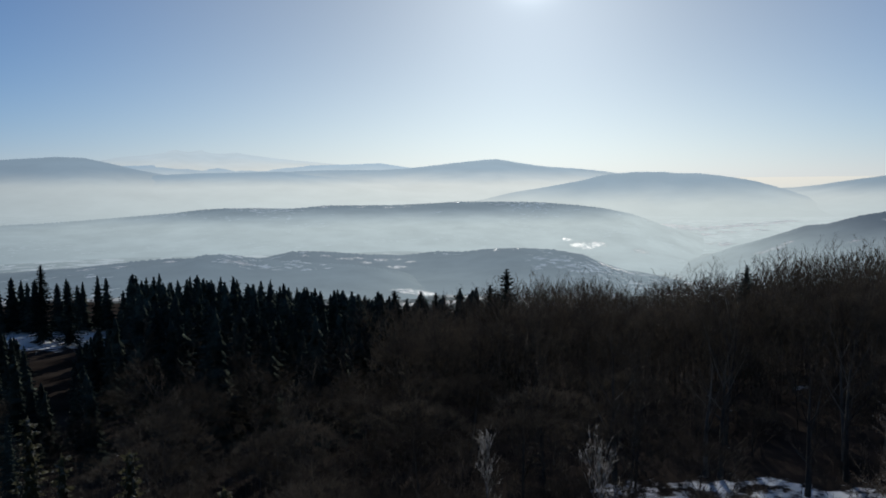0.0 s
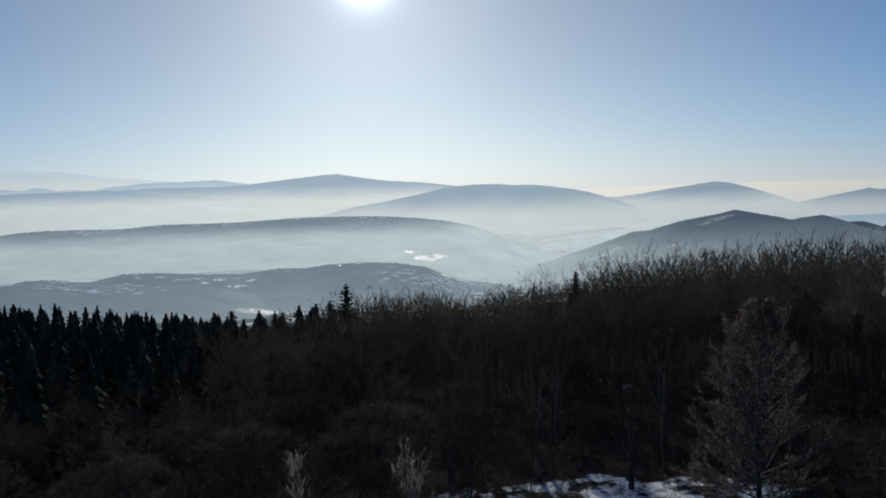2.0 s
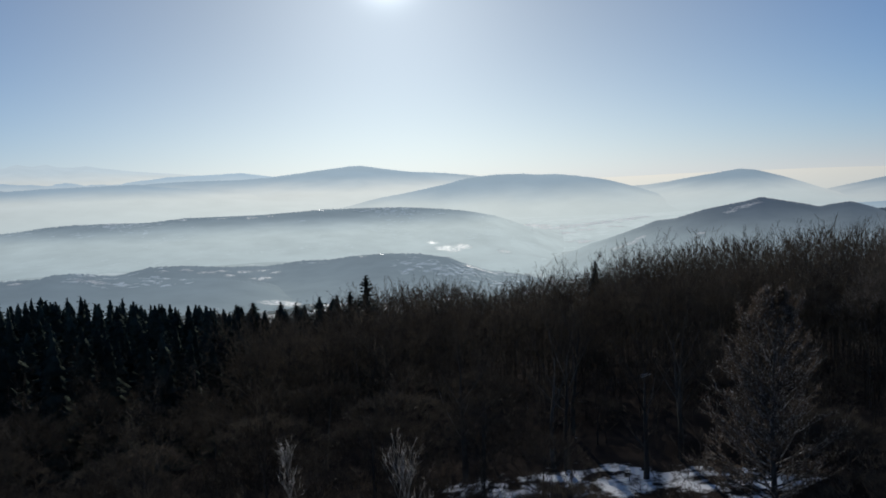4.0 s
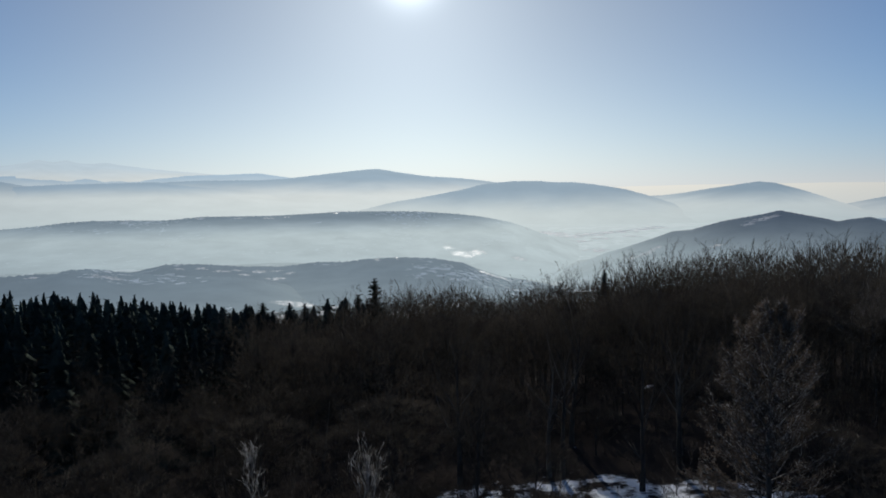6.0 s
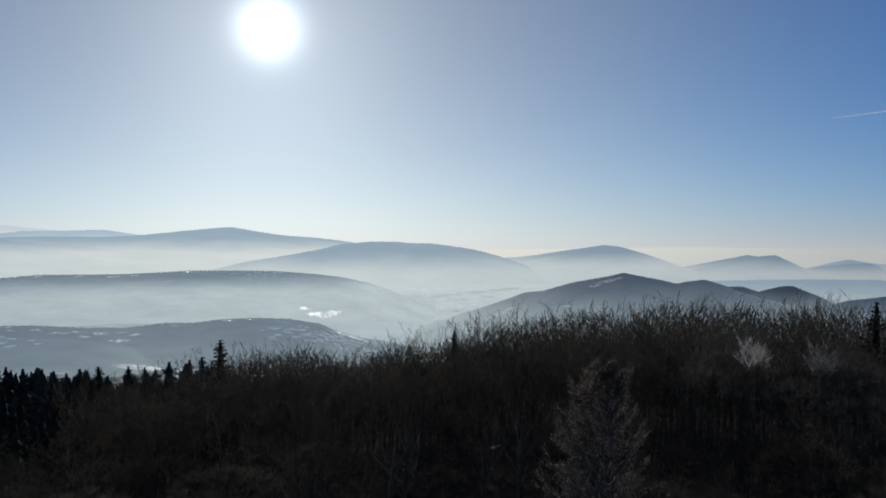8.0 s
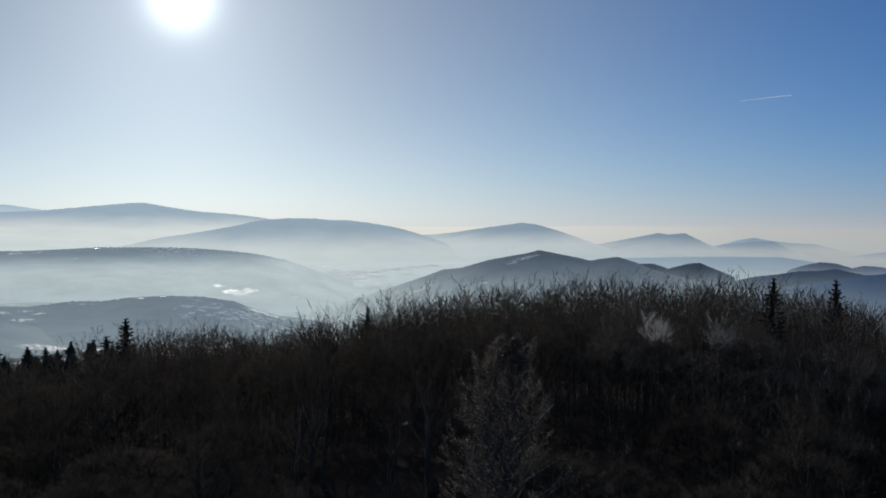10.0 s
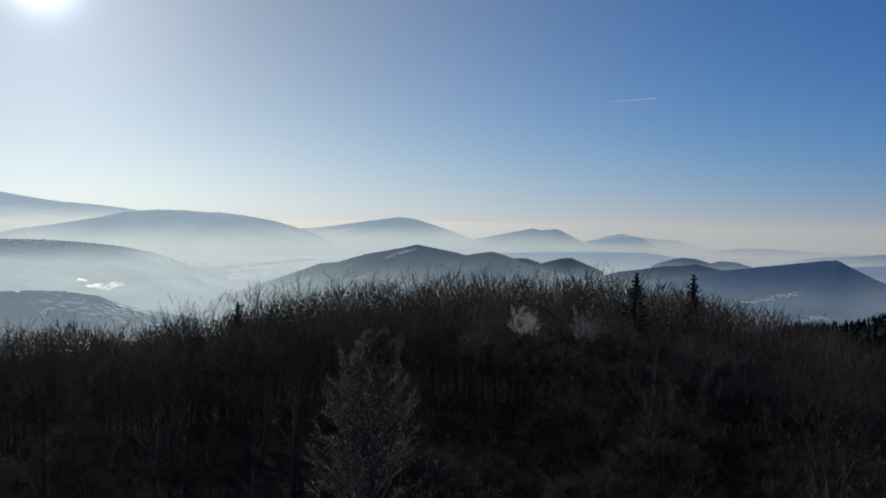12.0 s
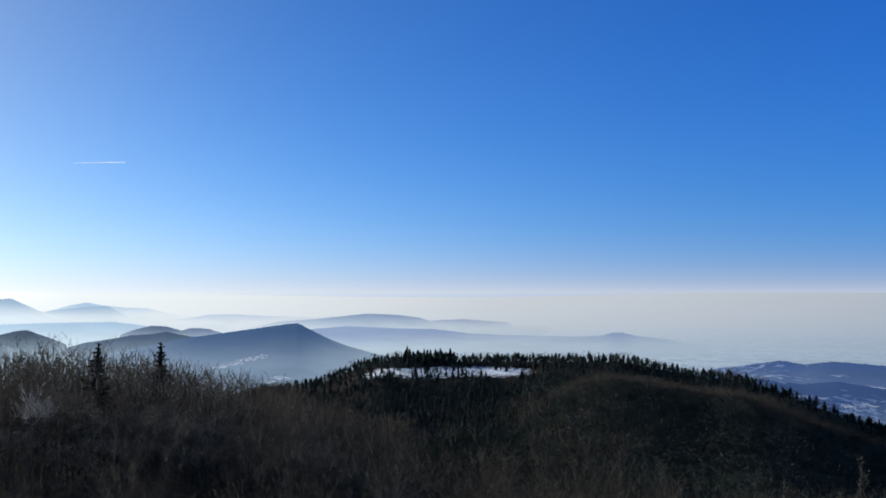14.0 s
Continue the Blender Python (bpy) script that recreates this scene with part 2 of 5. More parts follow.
    links.new(geo.outputs["Position"], bend.inputs[2])
    links.new(bend.outputs["Vector"], vor.inputs["Vector"])
    bw = nodes.new("ShaderNodeRGBToBW")
    links.new(vor.outputs["Color"], bw.inputs["Color"])
    n2 = noise_tex(nodes, links, 0.006, 3, geo.outputs["Position"])
    prod = nodes.new("ShaderNodeMath")
    prod.operation = "MULTIPLY"
    links.new(bw.outputs["Val"], prod.inputs[0])
    links.new(n2.outputs["Fac"], prod.inputs[1])
    cut = 0.48 - 0.22 * fields if fields > 0 else 0.95
    r2 = ramp(nodes, [(cut, (0.05, 0.05, 0.05)), (cut + 0.03, (0.82, 0.83, 0.85))])
    links.new(prod.outputs["Value"], r2.inputs["Fac"])
    n3 = noise_tex(nodes, links, 0.05, 5, geo.outputs["Position"])
    grain = ramp(nodes, [(0.3, (0.6, 0.6, 0.6)), (0.7, (1, 1, 1))])
    links.new(n3.outputs["Fac"], grain.inputs["Fac"])
    mulg = nodes.new("ShaderNodeMix")
    mulg.data_type, mulg.blend_type = "RGBA", "MULTIPLY"
    mulg.inputs["Factor"].default_value = 1.0
    links.new(r2.outputs["Color"], mulg.inputs["A"])
    links.new(grain.outputs["Color"], mulg.inputs["B"])
    ground_colour = mulg.outputs["Result"]
    snow = None
    for az, r, size in spots:
        dn = nodes.new("ShaderNodeVectorMath")
        dn.operation = "DISTANCE"
        dn.inputs[1].default_value = (-math.sin(radians(az)) * r + 15, math.cos(radians(az)) * r + 15, 0)
        flat = nodes.new("ShaderNodeVectorMath")
        flat.operation = "MULTIPLY"
        flat.inputs[1].default_value = (1, 1, 0)
        links.new(bend.outputs["Vector"], flat.inputs[0])
        links.new(flat.outputs["Vector"], dn.inputs[0])
        mk = nodes.new("ShaderNodeMapRange")
        mk.inputs["From Min"].default_value, mk.inputs["From Max"].default_value = size * 1.55, size * 0.9
        links.new(dn.outputs["Value"], mk.inputs["Value"])
        if snow is None:
            snow = mk.outputs["Result"]
        else:
            mx = nodes.new("ShaderNodeMath")
            mx.operation = "MAXIMUM"
            links.new(snow, mx.inputs[0])
            links.new(mk.outputs["Result"], mx.inputs[1])
            snow = mx.outputs["Value"]
    bsdf.inputs["Roughness"].default_value = 0.55
    bsdf.inputs["Specular IOR Level"].default_value = 0.0
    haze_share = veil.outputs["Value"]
    if snow is not None:
        # broken by hedges, copses and bare ground
        n6 = noise_tex(nodes, links, 0.22, 5, geo.outputs["Position"])
        n6.inputs["Roughness"].default_value = 0.65
        broken = nodes.new("ShaderNodeMapRange")
        broken.inputs["From Min"].default_value, broken.inputs["From Max"].default_value = 0.46, 0.53
        links.new(n6.outputs["Fac"], broken.inputs["Value"])
        pieces = nodes.new("ShaderNodeMath")
        pieces.operation = "MULTIPLY"
        links.new(snow, pieces.inputs[0])
        links.new(broken.outputs["Result"], pieces.inputs[1])
        snow = pieces.outputs["Value"]
        white = nodes.new("ShaderNodeMix")
        white.data_type = "RGBA"
        white.inputs["B"].default_value = (0.68, 0.69, 0.7, 1)
        links.new(snow, white.inputs["Factor"])
        links.new(ground_colour, white.inputs["A"])
        ground_colour = white.outputs["Result"]
        icy = nodes.new("ShaderNodeMath")
        icy.operation = "MULTIPLY_ADD"
        icy.inputs[1].default_value, icy.inputs[2].default_value = 0.03, 0.0
        links.new(snow, icy.inputs[0])
        links.new(icy.outputs["Value"], bsdf.inputs["Specular IOR Level"])
        # the painted haze is thinned over bright snow so that it shows
        haze_cut = nodes.new("ShaderNodeMath")
        haze_cut.operation = "MULTIPLY_ADD"
        haze_cut.inputs[1].default_value, haze_cut.inputs[2].default_value = -0.6, 1.0
        links.new(snow, haze_cut.inputs[0])
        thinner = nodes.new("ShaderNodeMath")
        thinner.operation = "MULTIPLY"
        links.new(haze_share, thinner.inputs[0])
        links.new(haze_cut.outputs["Value"], thinner.inputs[1])
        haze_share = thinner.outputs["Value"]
        # snow takes an upright normal, so that sloping fields look sunlit
        level = nodes.new("ShaderNodeMix")
        level.data_type = "VECTOR"
        links.new(snow, level.inputs["Factor"])
        links.new(geo.outputs["Normal"], level.inputs["A"])
        level.inputs["B"].default_value = (0.0, 0.03, 1.0)
        links.new(level.outputs["Result"], bsdf.inputs["Normal"])
    links.new(ground_colour, bsdf.inputs["Base Color"])
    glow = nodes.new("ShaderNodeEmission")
    links.new(painted_air(nodes, links, geo, air.outputs["Result"]), glow.inputs["Color"])
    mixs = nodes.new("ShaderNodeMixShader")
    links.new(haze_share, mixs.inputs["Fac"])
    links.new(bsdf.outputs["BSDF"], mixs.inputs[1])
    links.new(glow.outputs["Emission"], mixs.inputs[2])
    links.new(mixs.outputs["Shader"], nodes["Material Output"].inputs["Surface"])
    return m


# ---- mesh helpers ----
def mesh(name, verts, faces, mat, smooth=False):
    me = bpy.data.meshes.new(name)
    verts = np.asarray(verts, dtype=np.float32).reshape(-1, 3)
    faces = np.asarray(faces, dtype=np.int32)
    k = faces.shape[1]
    me.vertices.add(len(verts))
    me.vertices.foreach_set("co", verts.ravel())
    me.loops.add(faces.size)
    me.loops.foreach_set("vertex_index", faces.ravel())
    me.polygons.add(len(faces))
    me.polygons.foreach_set("loop_start", np.arange(0, faces.size, k, dtype=np.int32))
    me.polygons.foreach_set("loop_total", np.full(len(faces), k, dtype=np.int32))
    if smooth:
        me.polygons.foreach_set("use_smooth", np.ones(len(faces), dtype=bool))
    me.materials.append(mat)
    me.update(calc_edges=True)
    return me


def tubes(segs, sides=3):
    """Tapered tubes along segments (x0 y0 z0 r0 x1 y1 z1 r1); triangles."""
    s = np.asarray(segs, dtype=float)
    a, ra, b, rb = s[:, 0:3], s[:, 3], s[:, 4:7], s[:, 7]
    d = b - a
    d /= np.linalg.norm(d, axis=1)[:, None] + 1e-9
    ref = np.where(np.abs(d[:, 2:3]) > 0.9, np.array([[1.0, 0, 0]]), np.array([[0, 0, 1.0]]))
    u = np.cross(d, ref)
    u /= np.linalg.norm(u, axis=1)[:, None] + 1e-9
    w = np.cross(d, u)
    vs = []
    for k in range(sides):
        t = 2 * math.pi * k / sides
        vs.append(a + (u * math.cos(t) + w * math.sin(t)) * ra[:, None])
    for k in range(sides):
        t = 2 * math.pi * k / sides
        vs.append(b + (u * math.cos(t) + w * math.sin(t)) * rb[:, None])
    n = len(s)
    verts = np.stack(vs, 1).reshape(-1, 3)
    base = np.arange(n)[:, None] * 2 * sides
    faces = []
    for k in range(sides):
        k2 = (k + 1) % sides
        faces.append(np.concatenate([base + k, base + k2, base + sides + k2], 1))
        faces.append(np.concatenate([base + k, base + sides + k2, base + sides + k], 1))
    return verts, np.concatenate(faces)


def spikes(segs):
    """Thin pointed twigs (x0 y0 z0 r x1 y1 z1): three triangles each."""
    s = np.asarray(segs, dtype=float)
    a, r, b = s[:, 0:3], s[:, 3], s[:, 4:7]
    d = b - a
    d /= np.linalg.norm(d, axis=1)[:, None] + 1e-9
    ref = np.where(np.abs(d[:, 2:3]) > 0.9, np.array([[1.0, 0, 0]]), np.array([[0, 0, 1.0]]))
    u = np.cross(d, ref)
    u /= np.linalg.norm(u, axis=1)[:, None] + 1e-9
    w = np.cross(d, u)
    vs = [a + (u * math.cos(t) + w * math.sin(t)) * r[:, None] for t in (0, 2.094, 4.189)] + [b]
    verts = np.stack(vs, 1).reshape(-1, 3)
    base = np.arange(len(s))[:, None] * 4
    faces = np.concatenate([base + np.array([[0, 1, 3]]), base + np.array([[1, 2, 3]]), base + np.array([[2, 0, 3]])])
    return verts, faces


def blades(segs):
    """The finest twigs (x0 y0 z0 r x1 y1 z1), a centimetre or two thick: one sliver each."""
    s = np.asarray(segs, dtype=float)
    a, r, b = s[:, 0:3], s[:, 3], s[:, 4:7]
    d = b - a
    ref = np.random.RandomState(len(s)).normal(size=d.shape)
    u = np.cross(d, ref)
    u /= np.linalg.norm(u, axis=1)[:, None] + 1e-9
    verts = np.stack([a - u * r[:, None], a + u * r[:, None], b], 1).reshape(-1, 3)
    return verts, np.arange(len(s) * 3).reshape(-1, 3)


def fronds(segs):
    """Hanging sprays of needles (x0 y0 z0 r x1 y1 z1): one flat leaf each, broadest near its foot."""
    s = np.asarray(segs, dtype=float)
    a, r, b = s[:, 0:3], s[:, 3], s[:, 4:7]
    d = b - a
    g = np.random.RandomState(len(s))
    up = np.array([[0, 0, 0.5]]) + g.normal(size=d.shape)
    u = np.cross(d, up)
    u /= np.linalg.norm(u, axis=1)[:, None] + 1e-9
    m = a + d * 0.3
    m[:, 2] -= r * 0.5
    verts = np.stack([a, m - u * r[:, None], b, m + u * r[:, None]], 1).reshape(-1, 3)
    base = np.arange(len(s))[:, None] * 4
    return verts, np.concatenate([base + np.array([[0, 1, 2]]), base + np.array([[0, 2, 3]])])


def join(parts):
    vs, fs, n = [], [], 0
    for v, f in parts:
        vs.append(v)
        fs.append(f + n)
        n += len(v)
    return np.concatenate(vs), np.concatenate(fs)


# ---- land ----
LAND_R = [0, 60, 100, 140, 220, 320, 390, 450, 600, 900]
LAND = {
    60: [0, -3, -9, -14, -20, -26, -32, -38, -55, -84],
    25: [0, -3, -9, -13, -18, -20, -28, -36, -55, -84],
    10: [0, -3, -9, -15, -24, -38, -45, -52, -68, -88],
    -4: [0, -1, -7, -15, -32, -50, -58, -65, -75, -88],
    -15: [0, 0, -3, -12, -34, -54, -62, -68, -77, -88],
    -28: [0, 0, -1, -7, -32, -52, -60, -68, -77, -88],
    -42: [0, 0, -2.5, -9, -30, -50, -58, -66, -77, -88],
    -56: [0, -2, -8, -16, -28, -38, -33, -28, -65, -92],
    -63: [0, -4, -11, -18, -30, -36, -19.2, -13.8, -52, -98],
    -70: [0, -5, -13, -19, -30, -31, -19.2, -14.2, -52, -100],
    -77: [0, -5, -13, -19, -23.5, -12.5, -20, -13.5, -52, -108],
    -84: [0, -5, -13, -19, -25, -17.5, -25, -21, -60, -112],
    -95: [0, -6, -14, -22, -32, -34, -42, -46, -70, -120],
}
LAND_AZ = sorted(LAND)
LAND_T = np.array([LAND[a] for a in LAND_AZ], dtype=float)


def land_rows(az):
    """Heights along LAND_R in one direction, eased between the directions of the table."""
    if az <= LAND_AZ[0]:
        return LAND_T[0]
    if az >= LAND_AZ[-1]:
        return LAND_T[-1]
    i = int(np.searchsorted(LAND_AZ, az, side="right")) - 1
    f = (az - LAND_AZ[i]) / (LAND_AZ[i + 1] - LAND_AZ[i])
    f = f * f * (3 - 2 * f)
    return LAND_T[i] * (1 - f) + LAND_T[i + 1] * f


FAR_LEFT = ([900, 1500, 2200, 2700, 3500, 4200, 5200], [-85, -95, -85, -58, -14, 26, 40])
FAR_MID = ([900, 1100, 1400, 1650, 2000, 2400, 2700, 3000, 3500, 4000, 4400, 4700, 5000, 5200], [-88, -110, -132, -131, -112, -91, -78, -78, -95, -95, -60, -15, 28, 40])
FAR_RIGHT = ([900, 1300, 2000, 3000, 4000, 4500, 4800, 5000, 5200], [-105, -135, -148, -155, -150, -125, -70, -8, 15])


def eased(v):
    v = min(max(v, 0.0), 1.0)
    return v * v * (3 - 2 * v)


def land(x, y):
    """Height of the ground."""
    r = math.hypot(x, y)
    az = math.degrees(math.atan2(-x, y))
    if r < 900:
        z = float(np.interp(r, LAND_R, land_rows(az)))
    else:
        m, k = eased((2 - az) / 10), eased((-az - 32) / 15)
        start = land_rows(az)[-1]
        za = float(np.interp(r, *FAR_LEFT)) * (1 - m) + float(np.interp(r, *FAR_MID)) * m
        za = za * (1 - k) + float(np.interp(r, *FAR_RIGHT)) * k
        b = min((r - 900) / 200, 1)
        z = start * (1 - b) + za * b
    return z + 0.6 * noise.noise((x * 0.05, y * 0.05, 0)) * min(r / 60, 1)


def build_ground():
    azs = np.concatenate([np.arange(-180, -100, 8), np.arange(-100, 40, 1.0), np.arange(40, 180, 8)])
    rs = [0.002]
    while rs[-1] < 5200:
        rs.append(rs[-1] * 1.045 + 1.2)
    verts = [[-math.sin(radians(a)) * r, math.cos(radians(a)) * r, 0] for r in rs for a in azs]
    for v in verts:
        v[2] = land(v[0], v[1])
    n = len(azs)
    faces = []
    for i in range(len(rs) - 1):
        for j in range(n):
            k = (j + 1) % n
            faces.append((i * n + k, i * n + j, (i + 1) * n + j, (i + 1) * n + k))
    return verts, faces


VALLEY_FIELDS = ((-14.8, 2330, 26), (-15.6, 2290, 32), (-16.5, 2220, 34), (-17.9, 2270, 34), (-19.1, 2310, 26), (-20.2, 2350, 34), (-21.3, 2400, 28), (-22.2, 2450, 26), (-18.6, 2170, 20),
                 (-17.2, 2110, 22), (-20.6, 2220, 18), (-18.3, 1930, 24), (-16.7, 1760, 22), (-17.3, 1650, 24), (-18.2, 1540, 20), (-16.9, 1560, 16), (-15.5, 1480, 14),
                 (14, 3200, 40), (11, 3050, 36), (17, 2900, 34), (8, 3150, 30), (20, 2700, 34))


def ground_material():
    """Near: patchy snow on leaf litter. Further out the snow-covered plain of fields and copses."""
    m, nodes, links, bsdf = material("snowy_ground")
    geo = nodes.new("ShaderNodeNewGeometry")
    n1 = noise_tex(nodes, links, 0.07, 8, geo.outputs["Position"])
    n1.inputs["Roughness"].default_value = 0.62
    bare = ramp(nodes, [(0.4, (0.022, 0.018, 0.016)), (0.62, (0.045, 0.037, 0.032)), (0.74, (0.055, 0.05, 0.047)), (0.8, (0.3, 0.31, 0.33))])
    links.new(n1.outputs["Fac"], bare.inputs["Fac"])
    # open clearings where the snow lies
    lying = None
    for cx, cy, size in ((22, 53, 5), (27, 52, 4), (18, 55, 3), (14.5, 54, 3), (11.5, 55, 2.5), (31, 51, 3.5), (23, 47, 4), (28, 46, 3.5), (38, 88, 1.5), (-104, 216, 24), (-125, 235, 20), (364, 190, 13), (369, 178, 15), (375, 164, 16), (382, 150, 16), (388, 138, 14)):
        dist_n = nodes.new("ShaderNodeVectorMath")
        dist_n.operation = "DISTANCE"
        dist_n.inputs[1].default_value = (cx, cy, land(cx, cy))
        links.new(geo.outputs["Position"], dist_n.inputs[0])
        mrc = nodes.new("ShaderNodeMapRange")
        mrc.inputs["From Min"].default_value, mrc.inputs["From Max"].default_value = 1.3 * size, 0.4 * size
        mrc.inputs["To Max"].default_value = 0.25 if cy < 100 and cx < 100 else 0.34
        links.new(dist_n.outputs["Value"], mrc.inputs["Value"])
        if lying is None:
            lying = mrc.outputs["Result"]
        else:
            mx = nodes.new("ShaderNodeMath")
            mx.operation = "MAXIMUM"
            links.new(lying, mx.inputs[0])
            links.new(mrc.outputs["Result"], mx.inputs[1])
            lying = mx.outputs["Value"]
    n5 = noise_tex(nodes, links, 0.45, 9, geo.outputs["Position"])
    n5.inputs["Roughness"].default_value = 0.68
    plus = nodes.new("ShaderNodeMath")
    plus.operation = "ADD"
    links.new(lying, plus.inputs[0])
    links.new(n5.outputs["Fac"], plus.inputs[1])
    cover = ramp(nodes, [(0.67, (0, 0, 0)), (0.76, (1, 1, 1))])
    links.new(plus.outputs["Value"], cover.inputs["Fac"])
    near = nodes.new("ShaderNodeMix")
    near.data_type = "RGBA"
    links.new(cover.outputs["Color"], near.inputs["Factor"])
    links.new(bare.outputs["Color"], near.inputs["A"])
    near.inputs["B"].default_value = (0.84, 0.85, 0.87, 1)
    vor = nodes.new("ShaderNodeTexVoronoi")
    vor.inputs["Scale"].default_value = 0.045
    wn_ = noise_tex(nodes, links, 0.03, 7, geo.outputs["Position"])
    wn_.inputs["Roughness"].default_value = 0.68
    bend = nodes.new("ShaderNodeVectorMath")
    bend.operation = "MULTIPLY_ADD"
    bend.inputs[1].default_value = (60, 60, 60)
    links.new(wn_.outputs["Color"], bend.inputs[0])
    links.new(geo.outputs["Position"], bend.inputs[2])
    links.new(bend.outputs["Vector"], vor.inputs["Vector"])
    bw = nodes.new("ShaderNodeRGBToBW")
    links.new(vor.outputs["Color"], bw.inputs["Color"])
    n2 = noise_tex(nodes, links, 0.004, 5, geo.outputs["Position"])
    mul = nodes.new("ShaderNodeMath")
    mul.operation = "MULTIPLY"
    links.new(bw.outputs["Val"], mul.inputs[0])
    links.new(n2.outputs["Fac"], mul.inputs[1])
    far = ramp(nodes, [(0.12, (0.05, 0.06, 0.06)), (0.26, (0.12, 0.13, 0.14)), (0.31, (0.8, 0.81, 0.83))])
    links.new(mul.outputs["Value"], far.inputs["Fac"])
    length = nodes.new("ShaderNodeVectorMath")
    length.operation = "LENGTH"
    links.new(geo.outputs["Position"], length.inputs[0])
    mr = nodes.new("ShaderNodeMapRange")
    mr.inputs["From Min"].default_value, mr.inputs["From Max"].default_value = 500, 900
    links.new(length.outputs["Value"], mr.inputs["Value"])
    mix = nodes.new("ShaderNodeMix")
    mix.data_type = "RGBA"
    links.new(mr.outputs["Result"], mix.inputs["Factor"])
    links.new(near.outputs["Result"], mix.inputs["A"])
    links.new(far.outputs["Color"], mix.inputs["B"])
    links.new(mix.outputs["Result"], bsdf.inputs["Base Color"])
    glazed = nodes.new("ShaderNodeMath")
    glazed.operation = "MULTIPLY"
    links.new(mr.outputs["Result"], glazed.inputs[0])
    shine = ramp(nodes, [(0.29, (0, 0, 0)), (0.33, (0.12, 0.12, 0.12))])
    links.new(mul.outputs["Value"], shine.inputs["Fac"])
    links.new(shine.outputs["Color"], glazed.inputs[1])
    bsdf.inputs["Roughness"].default_value = 0.7
    links.new(glazed.outputs["Value"], bsdf.inputs["Specular IOR Level"])
    # the plain far out, a backdrop, emits painted haze, more of it with distance
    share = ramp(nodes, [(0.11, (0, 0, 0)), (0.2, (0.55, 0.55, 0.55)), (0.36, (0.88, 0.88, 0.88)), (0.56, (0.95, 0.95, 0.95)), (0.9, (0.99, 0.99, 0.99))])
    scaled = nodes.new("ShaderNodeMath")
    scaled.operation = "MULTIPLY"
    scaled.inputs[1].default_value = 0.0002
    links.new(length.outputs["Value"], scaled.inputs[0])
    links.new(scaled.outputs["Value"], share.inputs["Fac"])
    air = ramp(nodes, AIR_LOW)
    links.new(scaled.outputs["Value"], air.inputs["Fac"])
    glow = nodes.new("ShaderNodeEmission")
    links.new(painted_air(nodes, links, geo, air.outputs["Color"]), glow.inputs["Color"])
    mixs = nodes.new("ShaderNodeMixShader")
    # snow fields of the valley floor, where the painted haze is thinned
    flat = nodes.new("ShaderNodeVectorMath")
    flat.operation = "MULTIPLY"
    flat.inputs[1].default_value = (1, 1, 0)
    links.new(bend.outputs["Vector"], flat.inputs[0])
    snow = None
    for az, r, size in VALLEY_FIELDS:
        dn = nodes.new("ShaderNodeVectorMath")
        dn.operation = "DISTANCE"
        dn.inputs[1].default_value = (-math.sin(radians(az)) * r + 30, math.cos(radians(az)) * r + 30, 0)
        links.new(flat.outputs["Vector"], dn.inputs[0])
        mk = nodes.new("ShaderNodeMapRange")
        mk.inputs["From Min"].default_value, mk.inputs["From Max"].default_value = size * 1.4, size * 0.9
        links.new(dn.outputs["Value"], mk.inputs["Value"])
        if snow is None:
            snow = mk.outputs["Result"]
        else:
            mx = nodes.new("ShaderNodeMath")
            mx.operation = "MAXIMUM"
            links.new(snow, mx.inputs[0])
            links.new(mk.outputs["Result"], mx.inputs[1])
            snow = mx.outputs["Value"]
    n6 = noise_tex(nodes, links, 0.09, 5, geo.outputs["Position"])
    hedges = ramp(nodes, [(0.44, (0, 0, 0)), (0.5, (1, 1, 1))])
    links.new(n6.outputs["Fac"], hedges.inputs["Fac"])
    pieces = nodes.new("ShaderNodeMath")
    pieces.operation = "MULTIPLY"
    links.new(snow, pieces.inputs[0])
    links.new(hedges.outputs["Color"], pieces.inputs[1])
    white = nodes.new("ShaderNodeMix")
    white.data_type = "RGBA"
    links.new(pieces.outputs["Value"], white.inputs["Factor"])
    links.new(mix.outputs["Result"], white.inputs["A"])
    white.inputs["B"].default_value = (0.86, 0.87, 0.88, 1)
    links.new(white.outputs["Result"], bsdf.inputs["Base Color"])
    icy = nodes.new("ShaderNodeMath")
    icy.operation = "MULTIPLY_ADD"
    icy.inputs[1].default_value = 0.06
    links.new(pieces.outputs["Value"], icy.inputs[0])
    links.new(glazed.outputs["Value"], icy.inputs[2])
    links.new(icy.outputs["Value"], bsdf.inputs["Specular IOR Level"])
    haze_cut = nodes.new("ShaderNodeMath")
    haze_cut.operation = "MULTIPLY_ADD"
    haze_cut.inputs[1].default_value, haze_cut.inputs[2].default_value = -0.75, 1.0
    links.new(pieces.outputs["Value"], haze_cut.inputs[0])
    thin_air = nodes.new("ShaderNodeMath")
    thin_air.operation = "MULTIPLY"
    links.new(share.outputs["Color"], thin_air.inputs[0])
    links.new(haze_cut.outputs["Value"], thin_air.inputs[1])
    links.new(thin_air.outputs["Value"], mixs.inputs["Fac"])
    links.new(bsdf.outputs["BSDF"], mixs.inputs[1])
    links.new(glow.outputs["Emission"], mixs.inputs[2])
    links.new(mixs.outputs["Shader"], nodes["Material Output"].inputs["Surface"])
    return m


gv, gf = build_ground()
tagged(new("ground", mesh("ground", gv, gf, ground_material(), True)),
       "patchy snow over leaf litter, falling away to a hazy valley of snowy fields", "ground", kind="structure")


